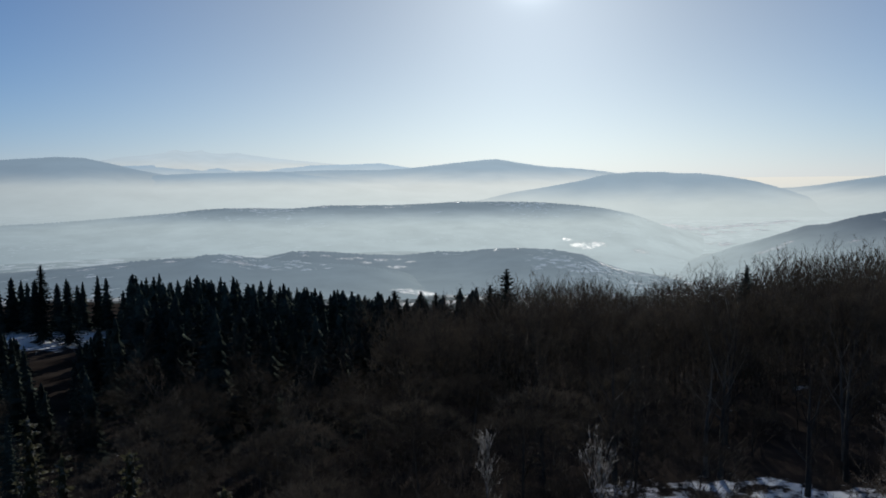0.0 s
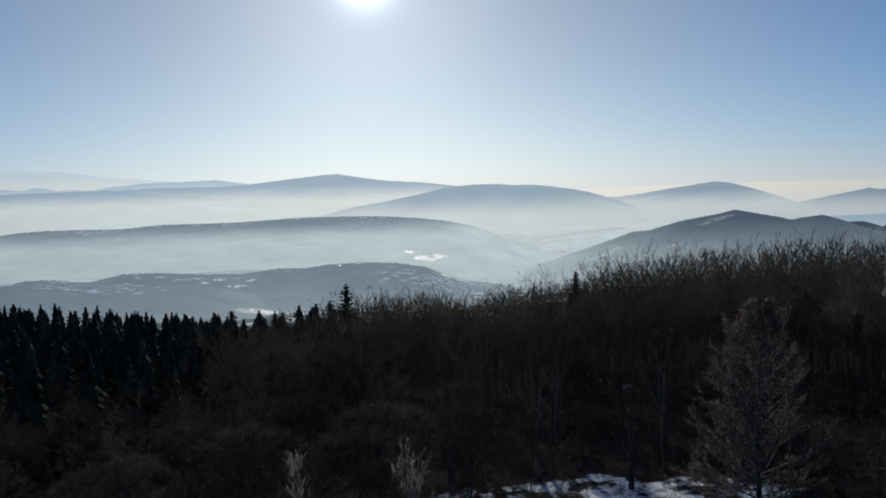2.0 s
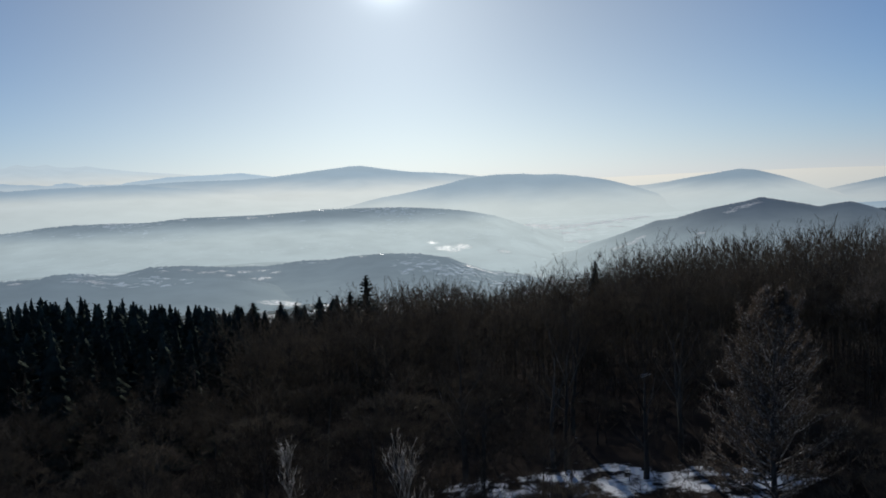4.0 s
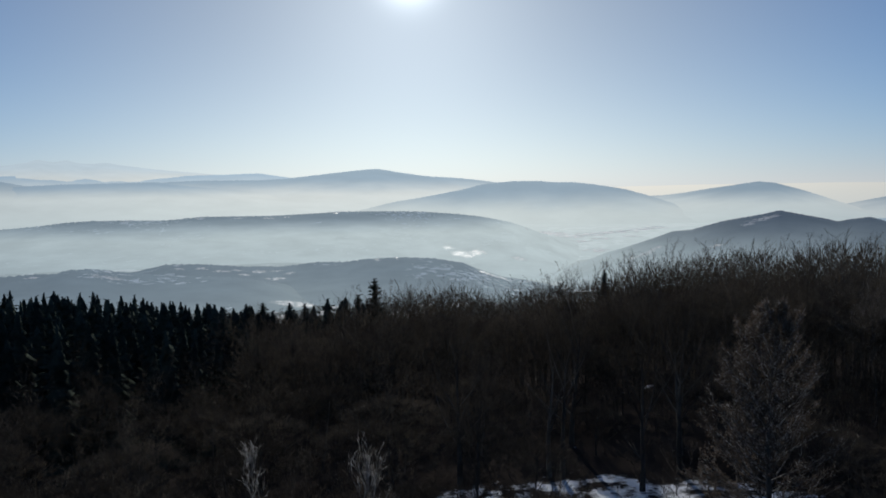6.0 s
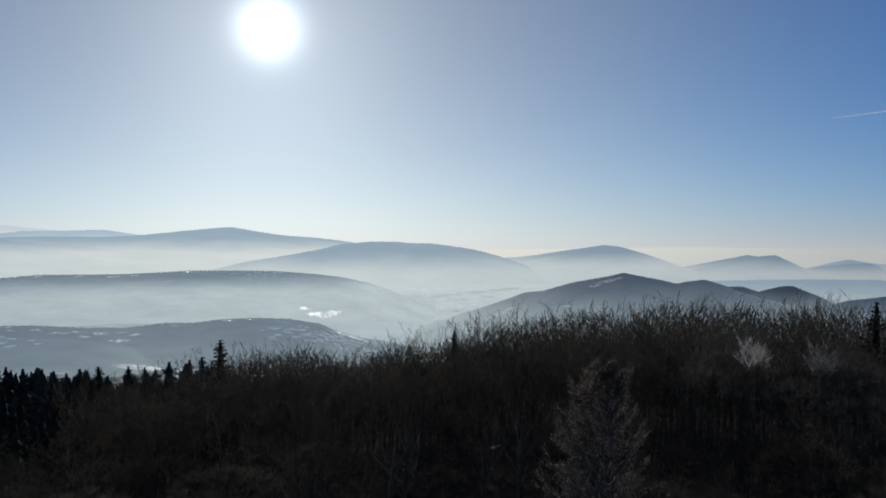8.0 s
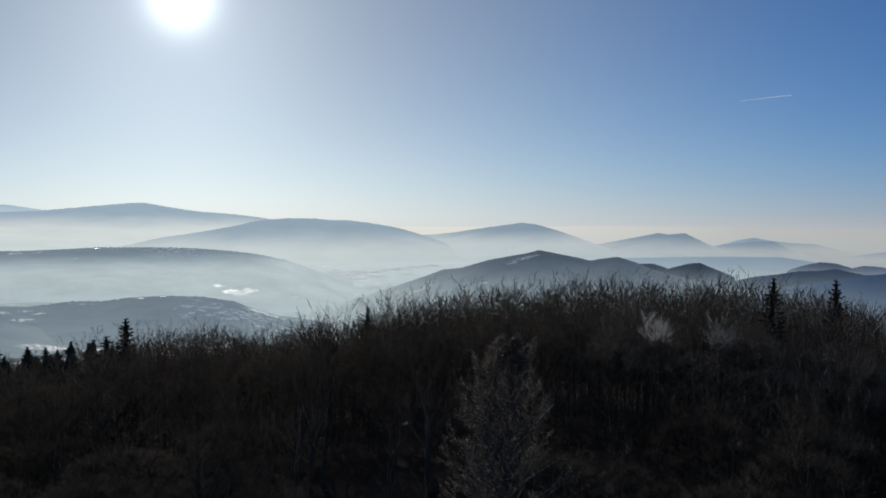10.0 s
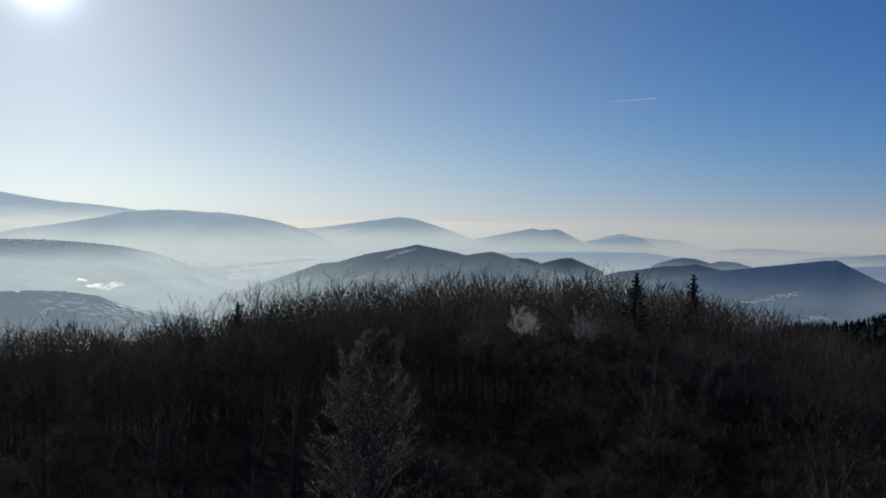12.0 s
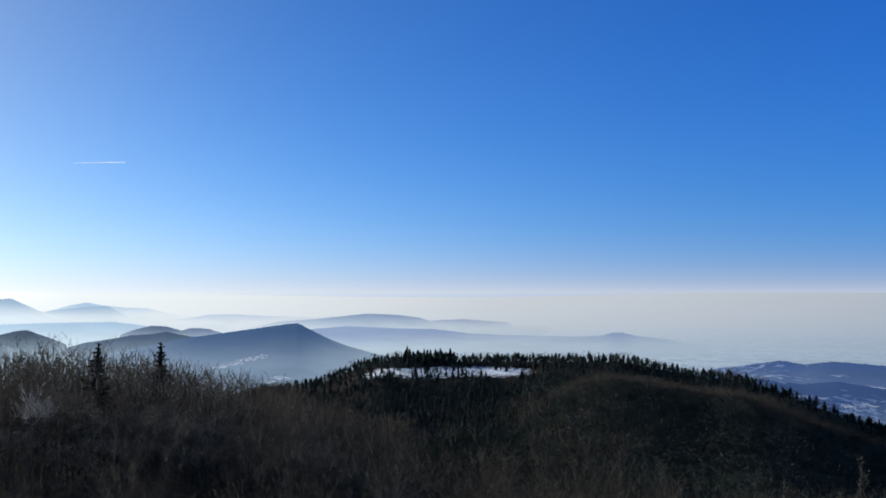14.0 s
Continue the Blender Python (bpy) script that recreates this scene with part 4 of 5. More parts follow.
def broadleaf(seed, height=17.0, spread=3.6, shape=dome_shape, bare=0.25, limbs=16, per=7, twigs=7, fine=5, leaves=0,
              r0=0.16, tr=0.009, fr=0.007, steep=(52, 12), crowd=1.0, size=1.0, light=False, inside=0.18, split=False, sheaves=(0, 0), low=0.5):
    """A leafless broadleaved tree: a tapered trunk, limbs that sweep up to the crown's outline, branches on them,
    twigs on those and fine shoots at the ends; some keep withered leaves. size: length of the shoots."""
    rng = random.Random(seed)
    wood, boughs, tw, fi, lf = [], [], [], [], []
    p, d, nseg = (0.0, 0.0, -0.4), (0.0, 0.0, 1.0), 8
    spine = [(p, r0)]
    for i in range(nseg):
        d = unit((d[0] + rng.uniform(-0.06, 0.06), d[1] + rng.uniform(-0.06, 0.06), d[2] + 0.1))
        q = v_add(p, d, (height * 0.93 + 0.4) / nseg)
        rb = r0 * (1 - (i + 1) / nseg * 0.93)
        wood.append((*p, spine[-1][1], *q, rb))
        p = q
        spine.append((p, rb))
    for j in range(limbs):
        u = (j + rng.random()) / limbs
        f = 1 - (1 - bare) * (1 - u) ** crowd
        f = min(f, 0.985)
        k = min(int(f * nseg), nseg - 1)
        a, b = spine[k][0], spine[k + 1][0]
        base = tuple(a[i] + (b[i] - a[i]) * (f * nseg - k) for i in range(3))
        ang = j * 2.4 + rng.uniform(-0.5, 0.5)
        lean = radians(steep[0] + (steep[1] - steep[0]) * u + rng.uniform(-9, 9))
        d = (math.sin(lean) * math.cos(ang), math.sin(lean) * math.sin(ang), math.cos(lean))
        length = 0.15
        while length < 0.7 * height and length * math.sin(lean) < spread * shape(min((base[2] + length * math.cos(lean)) / height, 0.999)) * rng.uniform(0.86, 1.12):
            length += 0.12 * size
        length *= rng.uniform(0.8, 1.08)
        ra, rb = spine[k][1], spine[k + 1][1]
        rl = (ra + (rb - ra) * (f * nseg - k)) * 0.42 + 0.005
        pts = [base]
        for s in range(4):
            d = scatter(rng, d, 0.09, 0.06)
            q = v_add(pts[-1], d, length / 4)
            wood.append((*pts[-1], rl * (1 - s * 0.22), *q, rl * (1 - (s + 1) * 0.22)))
            pts.append(q)
        count = max(2, round(per * min(1.0, length / (1.5 * size))))
        for b in range(count):
            f2 = inside + (1 - inside) * (b + rng.random()) / count
            s = min(int(f2 * 4), 3)
            base2 = tuple(pts[s][i] + (pts[s + 1][i] - pts[s][i]) * (f2 * 4 - s) for i in range(3))
            d2 = scatter(rng, d, 0.62, 0.2)
            l2 = max(length * rng.uniform(0.3, 0.5) * (1.2 - 0.8 * f2), 0.35 * size)
            boughs.append((*base2, max(rl * 0.38, tr * 1.5), *v_add(base2, d2, l2)))
            for t in range(twigs):
                f3 = 0.12 + 0.88 * (t + rng.random()) / twigs
                b3 = v_add(base2, d2, l2 * f3)
                d3 = scatter(rng, d2, 0.6, 0.16)
                l3 = min(max(l2 * rng.uniform(0.3, 0.6), 0.3 * size), 0.9 * size)
                tw.append((*b3, tr, *v_add(b3, d3, l3)))
                for u3 in range(fine):
                    b4 = v_add(b3, d3, l3 * rng.uniform(0.05, 1.0))
                    d4 = scatter(rng, d3, 0.62, 0.16)
                    fi.append((*b4, fr, *v_add(b4, d4, size * rng.uniform(0.22, 0.5))))
                for u3 in range(leaves):
                    b4 = v_add(b3, d3, l3 * rng.uniform(0.1, 1.25))
                    b4 = tuple(c + rng.uniform(-0.12, 0.12) for c in b4)
                    d4 = unit((rng.uniform(-1, 1), rng.uniform(-1, 1), rng.uniform(-1, 0.4)))
                    lf.append((*b4, 0.042, *v_add(b4, d4, rng.uniform(0.07, 0.12))))
    if sheaves[0]:
        fi += brooms(rng, height, spread, low, sheaves[0], sheaves[1], fr, 1.35 * size)
    trunk = tubes(wood[:nseg], 3 if light else 6)
    if split:
        return [trunk, join([spikes(boughs), blades(tw), blades(fi)]), [tubes(wood[i:i + 4], 5) for i in range(nseg, len(wood), 4)]]
    crown = join([tubes(wood[nseg:], 3), blades(boughs) if light else spikes(boughs), blades(tw)] + ([blades(fi)] if fi else []))
    k = height / crown[0][:, 2].max()
    out = [trunk, crown, blades(lf) if lf else None]
    for piece in out:
        if piece is not None:
            piece[0][:, 2] *= k
    return tuple(out)


def spruce(seed, height=17.0, spread=3.0, tiers=26, points=7, skirt=0.05, sprays=6, width=0.13, heart=0.55, sides=6):
    """A spruce: a straight trunk, whorl over whorl of boughs that droop and lift at the ends, hung with sprays of needles,
    round a dark inner cone."""
    rng = random.Random(seed)
    wood = [(0, 0, -0.4, 0.22, 0, 0, height * 0.5, 0.12), (0, 0, height * 0.5, 0.12, 0, 0, height * 0.99, 0.015)]
    nd = [(0, 0, height * 0.94, 0.06 + 0.15 * width, 0, 0, height)]
    inner = []
    for i in range(tiers):
        f = skirt + (0.98 - skirt) * (i / (tiers - 1)) ** 0.9
        reach = spread * (1 - f) ** 0.74 * rng.uniform(0.8, 1.15) + 0.1
        z = height * f
        inner += [(z - 0.3 * height / tiers, reach * heart), (z + 0.5 * height / tiers, reach * heart * 0.5)]
        n = points if f < 0.8 else max(4, points - 2)
        turn = rng.uniform(0, 6.3)
        for k in range(n):
            ang = turn + 6.283 * k / n + rng.uniform(-0.25, 0.25)
            l = reach * rng.uniform(0.72, 1.15)
            c, q = math.cos(ang), math.sin(ang)
            z0 = z + rng.uniform(-0.2, 0.2) * height / tiers
            rise = 0.5 * f ** 2                       # young boughs at the top point up, old ones droop
            mid = (c * l * 0.55, q * l * 0.55, z0 + l * (rise - 0.16))
            tip = (c * l, q * l, z0 + l * (rise - 0.14))
            w = min(width * (0.45 + 0.55 * (1 - f)), 0.3 * l)
            nd.append((0, 0, z0 + 0.05 * l, w, *mid))
            nd.append((*mid, w * 0.8, *tip))
            for m in range(sprays):
                g = 0.25 + 0.75 * (m + rng.random()) / sprays
                p = (c * l * g, q * l * g, z0 + l * g * (rise - 0.16))
                side = 1 if m % 2 else -1
                a2 = ang + side * rng.uniform(0.5, 1.0)
                ls = l * rng.uniform(0.2, 0.38) * (1.2 - 0.6 * g) + 0.05
                nd.append((*p, w * 0.85, p[0] + math.cos(a2) * ls, p[1] + math.sin(a2) * ls, p[2] - ls * rng.uniform(0.1, 0.5)))
    # the dense heart of the crown
    vs, fs = [], []
    for z, r in inner:
        for k in range(sides):
            ang = 6.283 * k / sides + rng.uniform(-0.4, 0.4)
            vs.append((math.cos(ang) * r * rng.uniform(0.65, 1.2), math.sin(ang) * r * rng.uniform(0.65, 1.2), min(z + rng.uniform(-0.12, 0.12) * height / tiers, height * 0.99)))
    for i in range(len(inner) - 1):
        for k in range(sides):
            k2 = (k + 1) % sides
            fs.append((i * sides + k, i * sides + k2, (i + 1) * sides + k2))
            fs.append((i * sides + k, (i + 1) * sides + k2, (i + 1) * sides + k))
    return tubes(wood, 5), join([(np.array(vs, dtype=float), np.array(fs)), fronds(nd)])


def tree_thing(name, trunk, crown, mats, label, leaves=None):
    root = new(name)
    root.empty_display_size = 0.5
    kids = [("trunk", trunk, mats[0]), ("crown", crown, mats[1])]
    if isinstance(leaves, list):
        kids += [("limb", limb, mats[0]) for limb in leaves]
    elif leaves is not None:
        kids.append(("leaves", leaves, mats[2]))
    for n, (v, f), mt in kids:
        o = new(n, mesh(n, v, f, mt))
        o.parent = root
    return tagged(root, label, "tree", name.replace("_", " ") + "s of the hilltop wood")


def stand(az, r):
    """Ground place of a direction and distance from the lookout."""
    x, y = -math.sin(radians(az)) * r, math.cos(radians(az)) * r
    return x, y, land(x, y)


rng = random.Random(7)
BEECH = [broadleaf(100 + i, 17, 5.6 + 0.5 * (i % 3), limbs=22, per=6, twigs=5, fine=2, bare=0.1, tr=0.014, fr=0.021, crowd=1.25, inside=0.38, sheaves=(128, 30), low=0.42) for i in range(6)]
SPRUCE = [spruce(200 + i, 17, 3.2 + 0.4 * (i % 2), tiers=28, points=6, sprays=4, width=0.24, heart=0.55) for i in range(3)]
BEECH_T = [tree_thing("beech_tree", b[0], b[1], (BARK, TWIG), "leafless grey-brown beech in the hilltop wood, standing in snow") for b in BEECH]
SPRUCE_T = [tree_thing("spruce_tree", s[0], s[1], (BARK, NEEDLE), "dark green spruce in the hilltop wood, standing in snow") for s in SPRUCE]
unused = {"beech": list(BEECH_T), "spruce": list(SPRUCE_T)}


def place(kind, variants, x, y, h, turn, base=17.0):
    """Put one tree of a kind, scaled to its height, on the ground."""
    i = rng.randrange(len(variants))
    m = Matrix.LocRotScale((x, y, land(x, y)), Euler((rng.uniform(-0.03, 0.03), rng.uniform(-0.03, 0.03), turn)), None)
    s = h / base
    if variants[i] in unused[kind]:
        unused[kind].remove(variants[i])
        t = variants[i]
        t.matrix_basis = m
    else:
        t = copy_thing(variants[i], m)
    t.scale = (s * rng.uniform(0.9, 1.15), s * rng.uniform(0.9, 1.15), s)
    return t


def wood_sites(r0, r1, az0, az1, gap, seed):
    """Jittered stations of trees over a part of the slope."""
    g = random.Random(seed)
    out = []
    n = int(r1 / gap) + 1
    for i in range(-n, n + 1):
        for j in range(-n, n + 1):
            x, y = (i + g.uniform(-0.42, 0.42)) * gap, (j + g.uniform(-0.42, 0.42)) * gap
            r = math.hypot(x, y)
            az = math.degrees(math.atan2(-x, y))
            if r0 <= r < r1 and az0 <= az <= az1:
                out.append((r, az, x, y))
    return out


SKYLINE = [(40, -5.2), (28, -5.4), (23, -5.55), (19.8, -5.7), (16.3, -5.8), (12.7, -6.2), (9, -7.0), (5.2, -7.35), (2, -7.6), (0, -7.5), (-2, -7.0), (-5, -6.15),
           (-7.5, -5.95), (-9.8, -5.8), (-12, -6.4), (-13.6, -6.35), (-15.6, -5.65), (-17.5, -5.55), (-19.2, -5.25), (-20.5, -5.0), (-22.6, -4.1), (-25.6, -3.6),
           (-28.6, -3.3), (-32, -3.25), (-33.3, -2.6), (-34.5, -2.85), (-37.4, -2.7), (-39.5, -2.9), (-42.6, -2.65), (-44.3, -2.6), (-46.8, -2.95), (-48, -3.05),
           (-49.4, -3.5), (-52.4, -4.05), (-54.6, -4.6), (-56.9, -5.3), (-59, -6.1), (-61.5, -7.0), (-63.5, -7.3), (-70, -7.4), (-77, -7.9), (-84, -8.7), (-100, -9.2)]
SKY_AZ, SKY_EL = [a for a, e in SKYLINE][::-1], [e for a, e in SKYLINE][::-1]

NEAR_R, NEAR_EL = [20, 30, 45, 55, 63, 80, 100], [-20, -16.5, -12.5, -9.8, -7.4, -5.2, -1]


def canopy(az, r, x, y, sink):
    """Height a tree may reach: the wood's canopy rises to a level that the wind has trimmed, seen from the lookout."""
    lift = 2.2 * min(max((-az - 38) / 6, 0), 1) * min(max((r - 52) / 12, 0), 1) - 1.6 * min(max((az + 3) / 6, 0), 1)
    top = min(float(np.interp(az, SKY_AZ, SKY_EL)), float(np.interp(r, NEAR_R, NEAR_EL)) + lift)
    if az < -58 and 76 < r < 150:
        sink += min(0.4 * (-58 - az), 2.2)
    if 20.5 < az < 29.5 and r < 226:
        sink += 5.4 - 0.8 * abs(az - 25)
    return EYE + r * math.tan(radians(top - sink)) - land(x, y)


def glade(x, y):
    """Thin stretch of the wood on the sun's side of the clearing."""
    u = x - 24 - 0.11 * (y - 53)
    return -9 < u < 9 and 50 < y < 66


for r, az, x, y in sorted(wood_sites(24, 74, -96, 30, 6.4, 3)):
    if -33 < az < -14 and 44 < r < 54 and rng.random() < 0.5 or math.hypot(x - 25, y - 40.2) < 4.5 or math.hypot(x - 51.9, y - 62.2) < 4 or math.hypot(x - 54.6, y - 41.7) < 4.5 or glade(x, y) and rng.random() < 0.7:
        continue
    low = (1.8 if r > 61 and az > -58 else 0.0) + (1.5 if -42 < az < -35 and r > 48 else 0.0)
    top = canopy(az, r, x, y, low + (rng.uniform(-0.5, 0.8) if rng.random() < 0.62 else rng.uniform(2.8, 5.2)))
    if r > 56 and az > 19 and rng.random() < 0.2:
        h = min(rng.uniform(9, 15), top + 1)
        if h > 4:
            place("spruce", SPRUCE_T, x, y, h, rng.uniform(0, 6.3))
    else:
        h = min(rng.uniform(15, 20) + (2.5 if az < -58 else 0) if r > 45 else rng.uniform(9, 13), top)
        if h > 4:
            place("beech", BEECH_T, x, y, h, rng.uniform(0, 6.3))


# big rounded crowns that stand before the right-hand hollow: direction and top, in degrees, from the rail of the lookout
for az, el, r in ((-42.5, -9.6, 47), (-46.2, -9.0, 46), (-54.3, -8.5, 50), (-58.6, -8.3, 55), (-62.6, -8.4, 50), (-66.2, -7.9, 56), (-69.4, -8.0, 52),
                  (-72.6, -8.1, 57), (-75.6, -8.6, 50), (-79.6, -8.0, 53), (-84.5, -9.0, 50), (-89.5, -9.4, 52), (-64.5, -11.0, 42), (-71, -11.2, 42), (-77.5, -11.2, 42), (-57, -11.4, 42)):
    x, y = 6.5 + math.sin(radians(-az)) * r, 1.3 + math.cos(radians(az)) * r
    place("beech", BEECH_T, x, y, EYE - 0.3 + r * math.tan(radians(el)) - land(x, y), rng.uniform(0, 6.3))


def grove(name, sites, sources, heights, mat, label, base=17.0, seed=1, width=1.0, trimmed=True, sink=(-0.3, 0.6)):
    """Many trees of a wood too far off to count, as one object."""
    g = random.Random(seed)
    vs, fs, n = [], [], 0
    for r, az, x, y in sites:
        v, f = sources[g.randrange(len(sources))]
        s = min(g.uniform(*heights), canopy(az, r, x, y, g.uniform(*sink)) if trimmed else 99) / base
        if s * base < 1.2 or trimmed and s < 0.3:
            continue
        a = g.uniform(0, 6.3)
        c, q = math.cos(a) * s * width, math.sin(a) * s * width
        w = np.empty_like(v)
        w[:, 0] = v[:, 0] * c - v[:, 1] * q + x
        w[:, 1] = v[:, 0] * q + v[:, 1] * c + y
        w[:, 2] = v[:, 2] * s + land(x, y)
        vs.append(w)
        fs.append(f + n)
        n += len(v)
    return tagged(new(name, mesh(name, np.concatenate(vs), np.concatenate(fs), mat)), label, "wood", kind="stuff")


def bush(seed, height, spread, n, w):
    """Crown of a far tree: twigs fanning up and out of a dome, with a short trunk."""
    g = random.Random(seed)
    fi = []
    for i in range(n):
        f, ang = g.random(), g.uniform(0, 6.3)
        q = spread * math.sqrt(g.random()) * 0.9
        top = height * (0.95 - 0.45 * (q / spread) ** 2)
        z = top * (0.35 + 0.6 * f)
        l = height * g.uniform(0.05, 0.11)
        out_ = q / spread * 0.8
        d = scatter(g, (math.cos(ang) * out_, math.sin(ang) * out_, 0.8), 0.75, 0.1)
        p = (math.cos(ang) * q, math.sin(ang) * q, z)
        fi.append((*p, w * g.uniform(0.5, 1.1), *v_add(p, d, l)))
    return join([tubes([(0, 0, -0.4, 0.009 * height, 0, 0, height * 0.6, 0.004 * height)], 3), blades(fi)])


def whole(made):
    """Trunk and crown of a far tree in one mesh."""
    return join([made[0], made[1]])


BEECH_LOW = [whole(broadleaf(300 + i, 17, 4.0, limbs=18, per=5, twigs=5, fine=1, sheaves=(64, 22), low=0.55, r0=0.09, bare=0.12, tr=0.016, fr=0.0155, crowd=1.7, light=True)) for i in range(5)]
BEECH_MID = [whole(broadleaf(310 + i, 17, 4.2, limbs=14, per=4, twigs=4, fine=1, sheaves=(66, 20), low=0.42, r0=0.09, bare=0.12, tr=0.02, fr=0.017, size=1.2, crowd=1.6, light=True)) for i in range(4)]
BEECH_FROST = [whole(broadleaf(330 + i, 17, 3.9, limbs=14, per=5, twigs=4, fine=1, sheaves=(60, 22), low=0.6, r0=0.12, bare=0.15, tr=0.016, fr=0.013, crowd=1.6, light=True)) for i in range(3)]
BEECH_FAR = [bush(380 + i, 17, 5.0, 680, 0.045) for i in range(4)]
BUSH_FAR = [bush(390 + i, 8, 3.4, 110, 0.1) for i in range(4)]
SPRUCE_LOW = [whole(spruce(320 + i, 17, 3.9 + 0.4 * (i % 3), tiers=14, points=4, sprays=0, width=0.5, heart=0.72, sides=5)) for i in range(5)]
SPRUCE_FAR = [whole(spruce(340 + i, 17, 4.0 + 0.5 * (i % 2), tiers=6, points=3, sprays=0, width=0.7, heart=0.8, sides=4)) for i in range(4)]
UNDER = [whole(broadleaf(360 + i, 6, 2.2, limbs=8, per=4, twigs=4, fine=1, r0=0.05, tr=0.018, fr=0.016, light=True, bare=0.08)) for i in range(4)]
grove("undergrowth", [s for s in wood_sites(22, 80, -96, 30, 4.9, 11) if not (glade(s[2], s[3]) and rng.random() < 0.85) and not (-31 < s[1] < -14 and 48 < s[0] < 66 and rng.random() < 0.8)],
      UNDER, (2.2, 5), TWIG, "thicket of bare saplings under the trees", base=6.0)
THICKET = [bush(370 + i, 8, 3.1, 260, 0.05) for i in range(4)]
grove("undergrowth", [s for s in wood_sites(34, 112, -96, 30, 4.3, 13) if not glade(s[2], s[3]) and not (-33 < s[1] < -14 and 44 < s[0] < 58) and s[0] < 78 and math.hypot(s[2] - 27.3, s[3] - 42.4) > 4],
      THICKET, (2.5, 5.0), TWIG, "dark brushwood and young beeches under the canopy", base=8.0, seed=21, sink=(0.8, 3.0))
grove("undergrowth", wood_sites(78, 104, -96, 6, 4.0, 18), THICKET, (5.0, 9.0), TWIG, "brushwood and young beeches at the foot of the hilltop wood", base=8.0, seed=22, sink=(1.8, 3.4))
crest = [s for s in wood_sites(70, 148, -100, 4, 5.2, 5) if not glade(s[2], s[3]) or rng.random() < 0.6]
frosted = [s for s in crest if -66 < s[1] < -33 and 84 < s[0] < 112 and rng.random() < (0.65 if s[1] < -49 else 0.25)]
grove("beech_wood", frosted, BEECH_FROST, (19, 23), RIME, "leafless beeches on the hilltop, their twigs white with frost", seed=7)
crest = [s for s in crest if s not in frosted]
grove("beech_wood", [s for s in crest if s[0] < 86 and rng.random() < 0.75], BEECH_MID, (12, 20), TWIG, "leafless beech wood rising to the hilltop", seed=9, sink=(1.6, 4.2))
grove("beech_wood", [s for s in crest if 86 <= s[0] < 106], BEECH_LOW, (17, 23), TWIG, "leafless beech wood on the hilltop with lightly frosted tips", sink=(-0.35, 0.4))
grove("beech_wood", [s for s in crest if 106 <= s[0] < 130 and rng.random() < 0.58], BEECH_MID, (20, 27), TWIG, "leafless beech wood on the far side of the hilltop", seed=2, sink=(-0.25, 0.35))
left = wood_sites(70, 260, -4, 30, 5.0, 6)
clear = [s for s in left if not (21 < s[1] < 29 and 225 < s[0] < 250)]
grove("spruce_wood", [s for s in clear if s[0] > 140 and rng.random() < 0.85], SPRUCE_LOW, (12, 21), NEEDLE, "dark spruce wood sloping down to the valley", sink=(-0.2, 0.55), width=1.25)
grove("spruce_wood", [s for s in clear if 88 < s[0] <= 140 and s[1] > 2 and rng.random() < 0.5], SPRUCE_LOW, (10, 18), NEEDLE, "dark spruces among bare trees on the slope", sink=(0.9, 2.8), seed=12, width=1.2)
grove("beech_wood", [s for s in clear if s[0] <= 115 and s[1] > 1 and rng.random() < 0.65], BEECH_MID, (11, 16), TWIG, "mixed leafless wood on the slope towards the valley", seed=4, sink=(1.6, 4.0))
grove("beech_wood", wood_sites(112, 200, -64, 6, 6.4, 9), BEECH_FAR, (40, 42), TWIG, "dense leafless wood going down the far slope", sink=(-0.1, 0.3))
right = wood_sites(150, 560, -100, -46, 5.2, 8)


def meadow(s):
    """Open ground of the meadow on the next ridge."""
    return -72.2 < s[1] < -62.3 and 392 + 9 * math.sin(s[1] * 1.9) < s[0] < 421 - 6 * math.sin(s[1] * 2.3) - 6 * math.sin(s[1] * 0.9 + 2)


shoulder = [s for s in right if s[1] < -71 and 150 < s[0] < 345]
rest = [s for s in right if not (s[1] < -71 and 150 < s[0] < 345) and s[0] > 200 and not meadow(s)]
hollow = [s for s in rest if s[0] < 392]
ridge = [s for s in rest if s[0] >= 392 and s[0] < 520]
grove("mixed_wood", [s for s in hollow if rng.random() < 0.45], BUSH_FAR, (4.0, 6.5), NEEDLE, "dark wood in the hollow before the next ridge", base=8.0, trimmed=False, width=1.3)
dense = [s for s in wood_sites(385, 480, -86, -52, 3.7, 14) if not meadow(s) and (s[0] > 420 or rng.random() < 0.6)]
SPRUCE_ROW = [whole(spruce(345 + i, 17, 4.6 + 0.6 * (i % 2), tiers=6, points=3, sprays=0, width=0.6, heart=0.8, sides=4)) for i in range(4)]
grove("spruce_wood", dense, SPRUCE_ROW, (1.6, 3.9), NEEDLE, "dark spruce wood along the next ridge", trimmed=False, width=1.9)
grove("spruce_wood", [s for s in ridge if not (385 < s[0] < 480 and -86 < s[1] < -52) and rng.random() < 0.3], SPRUCE_FAR, (2.8, 5.6), NEEDLE, "dark spruce wood behind the crest of the next ridge", trimmed=False, width=1.9)
SPRUCE_FINE = [whole(spruce(350 + i, 17, 4.4, tiers=4, points=3, sprays=0, width=0.7, heart=0.85, sides=4)) for i in range(4)]
grove("mixed_wood", [s for s in wood_sites(312, 400, -75, -53, 2.6, 17) if not meadow(s) and (s[0] < 376 or rng.random() < 0.5)], SPRUCE_FINE, (1.7, 3.6), NEEDLE, "dark spruce wood filling the hollow before the next ridge", trimmed=False, width=1.3, seed=3)
COPSE = [bush(375 + i, 8, 3.0, 120, 0.13) for i in range(4)]
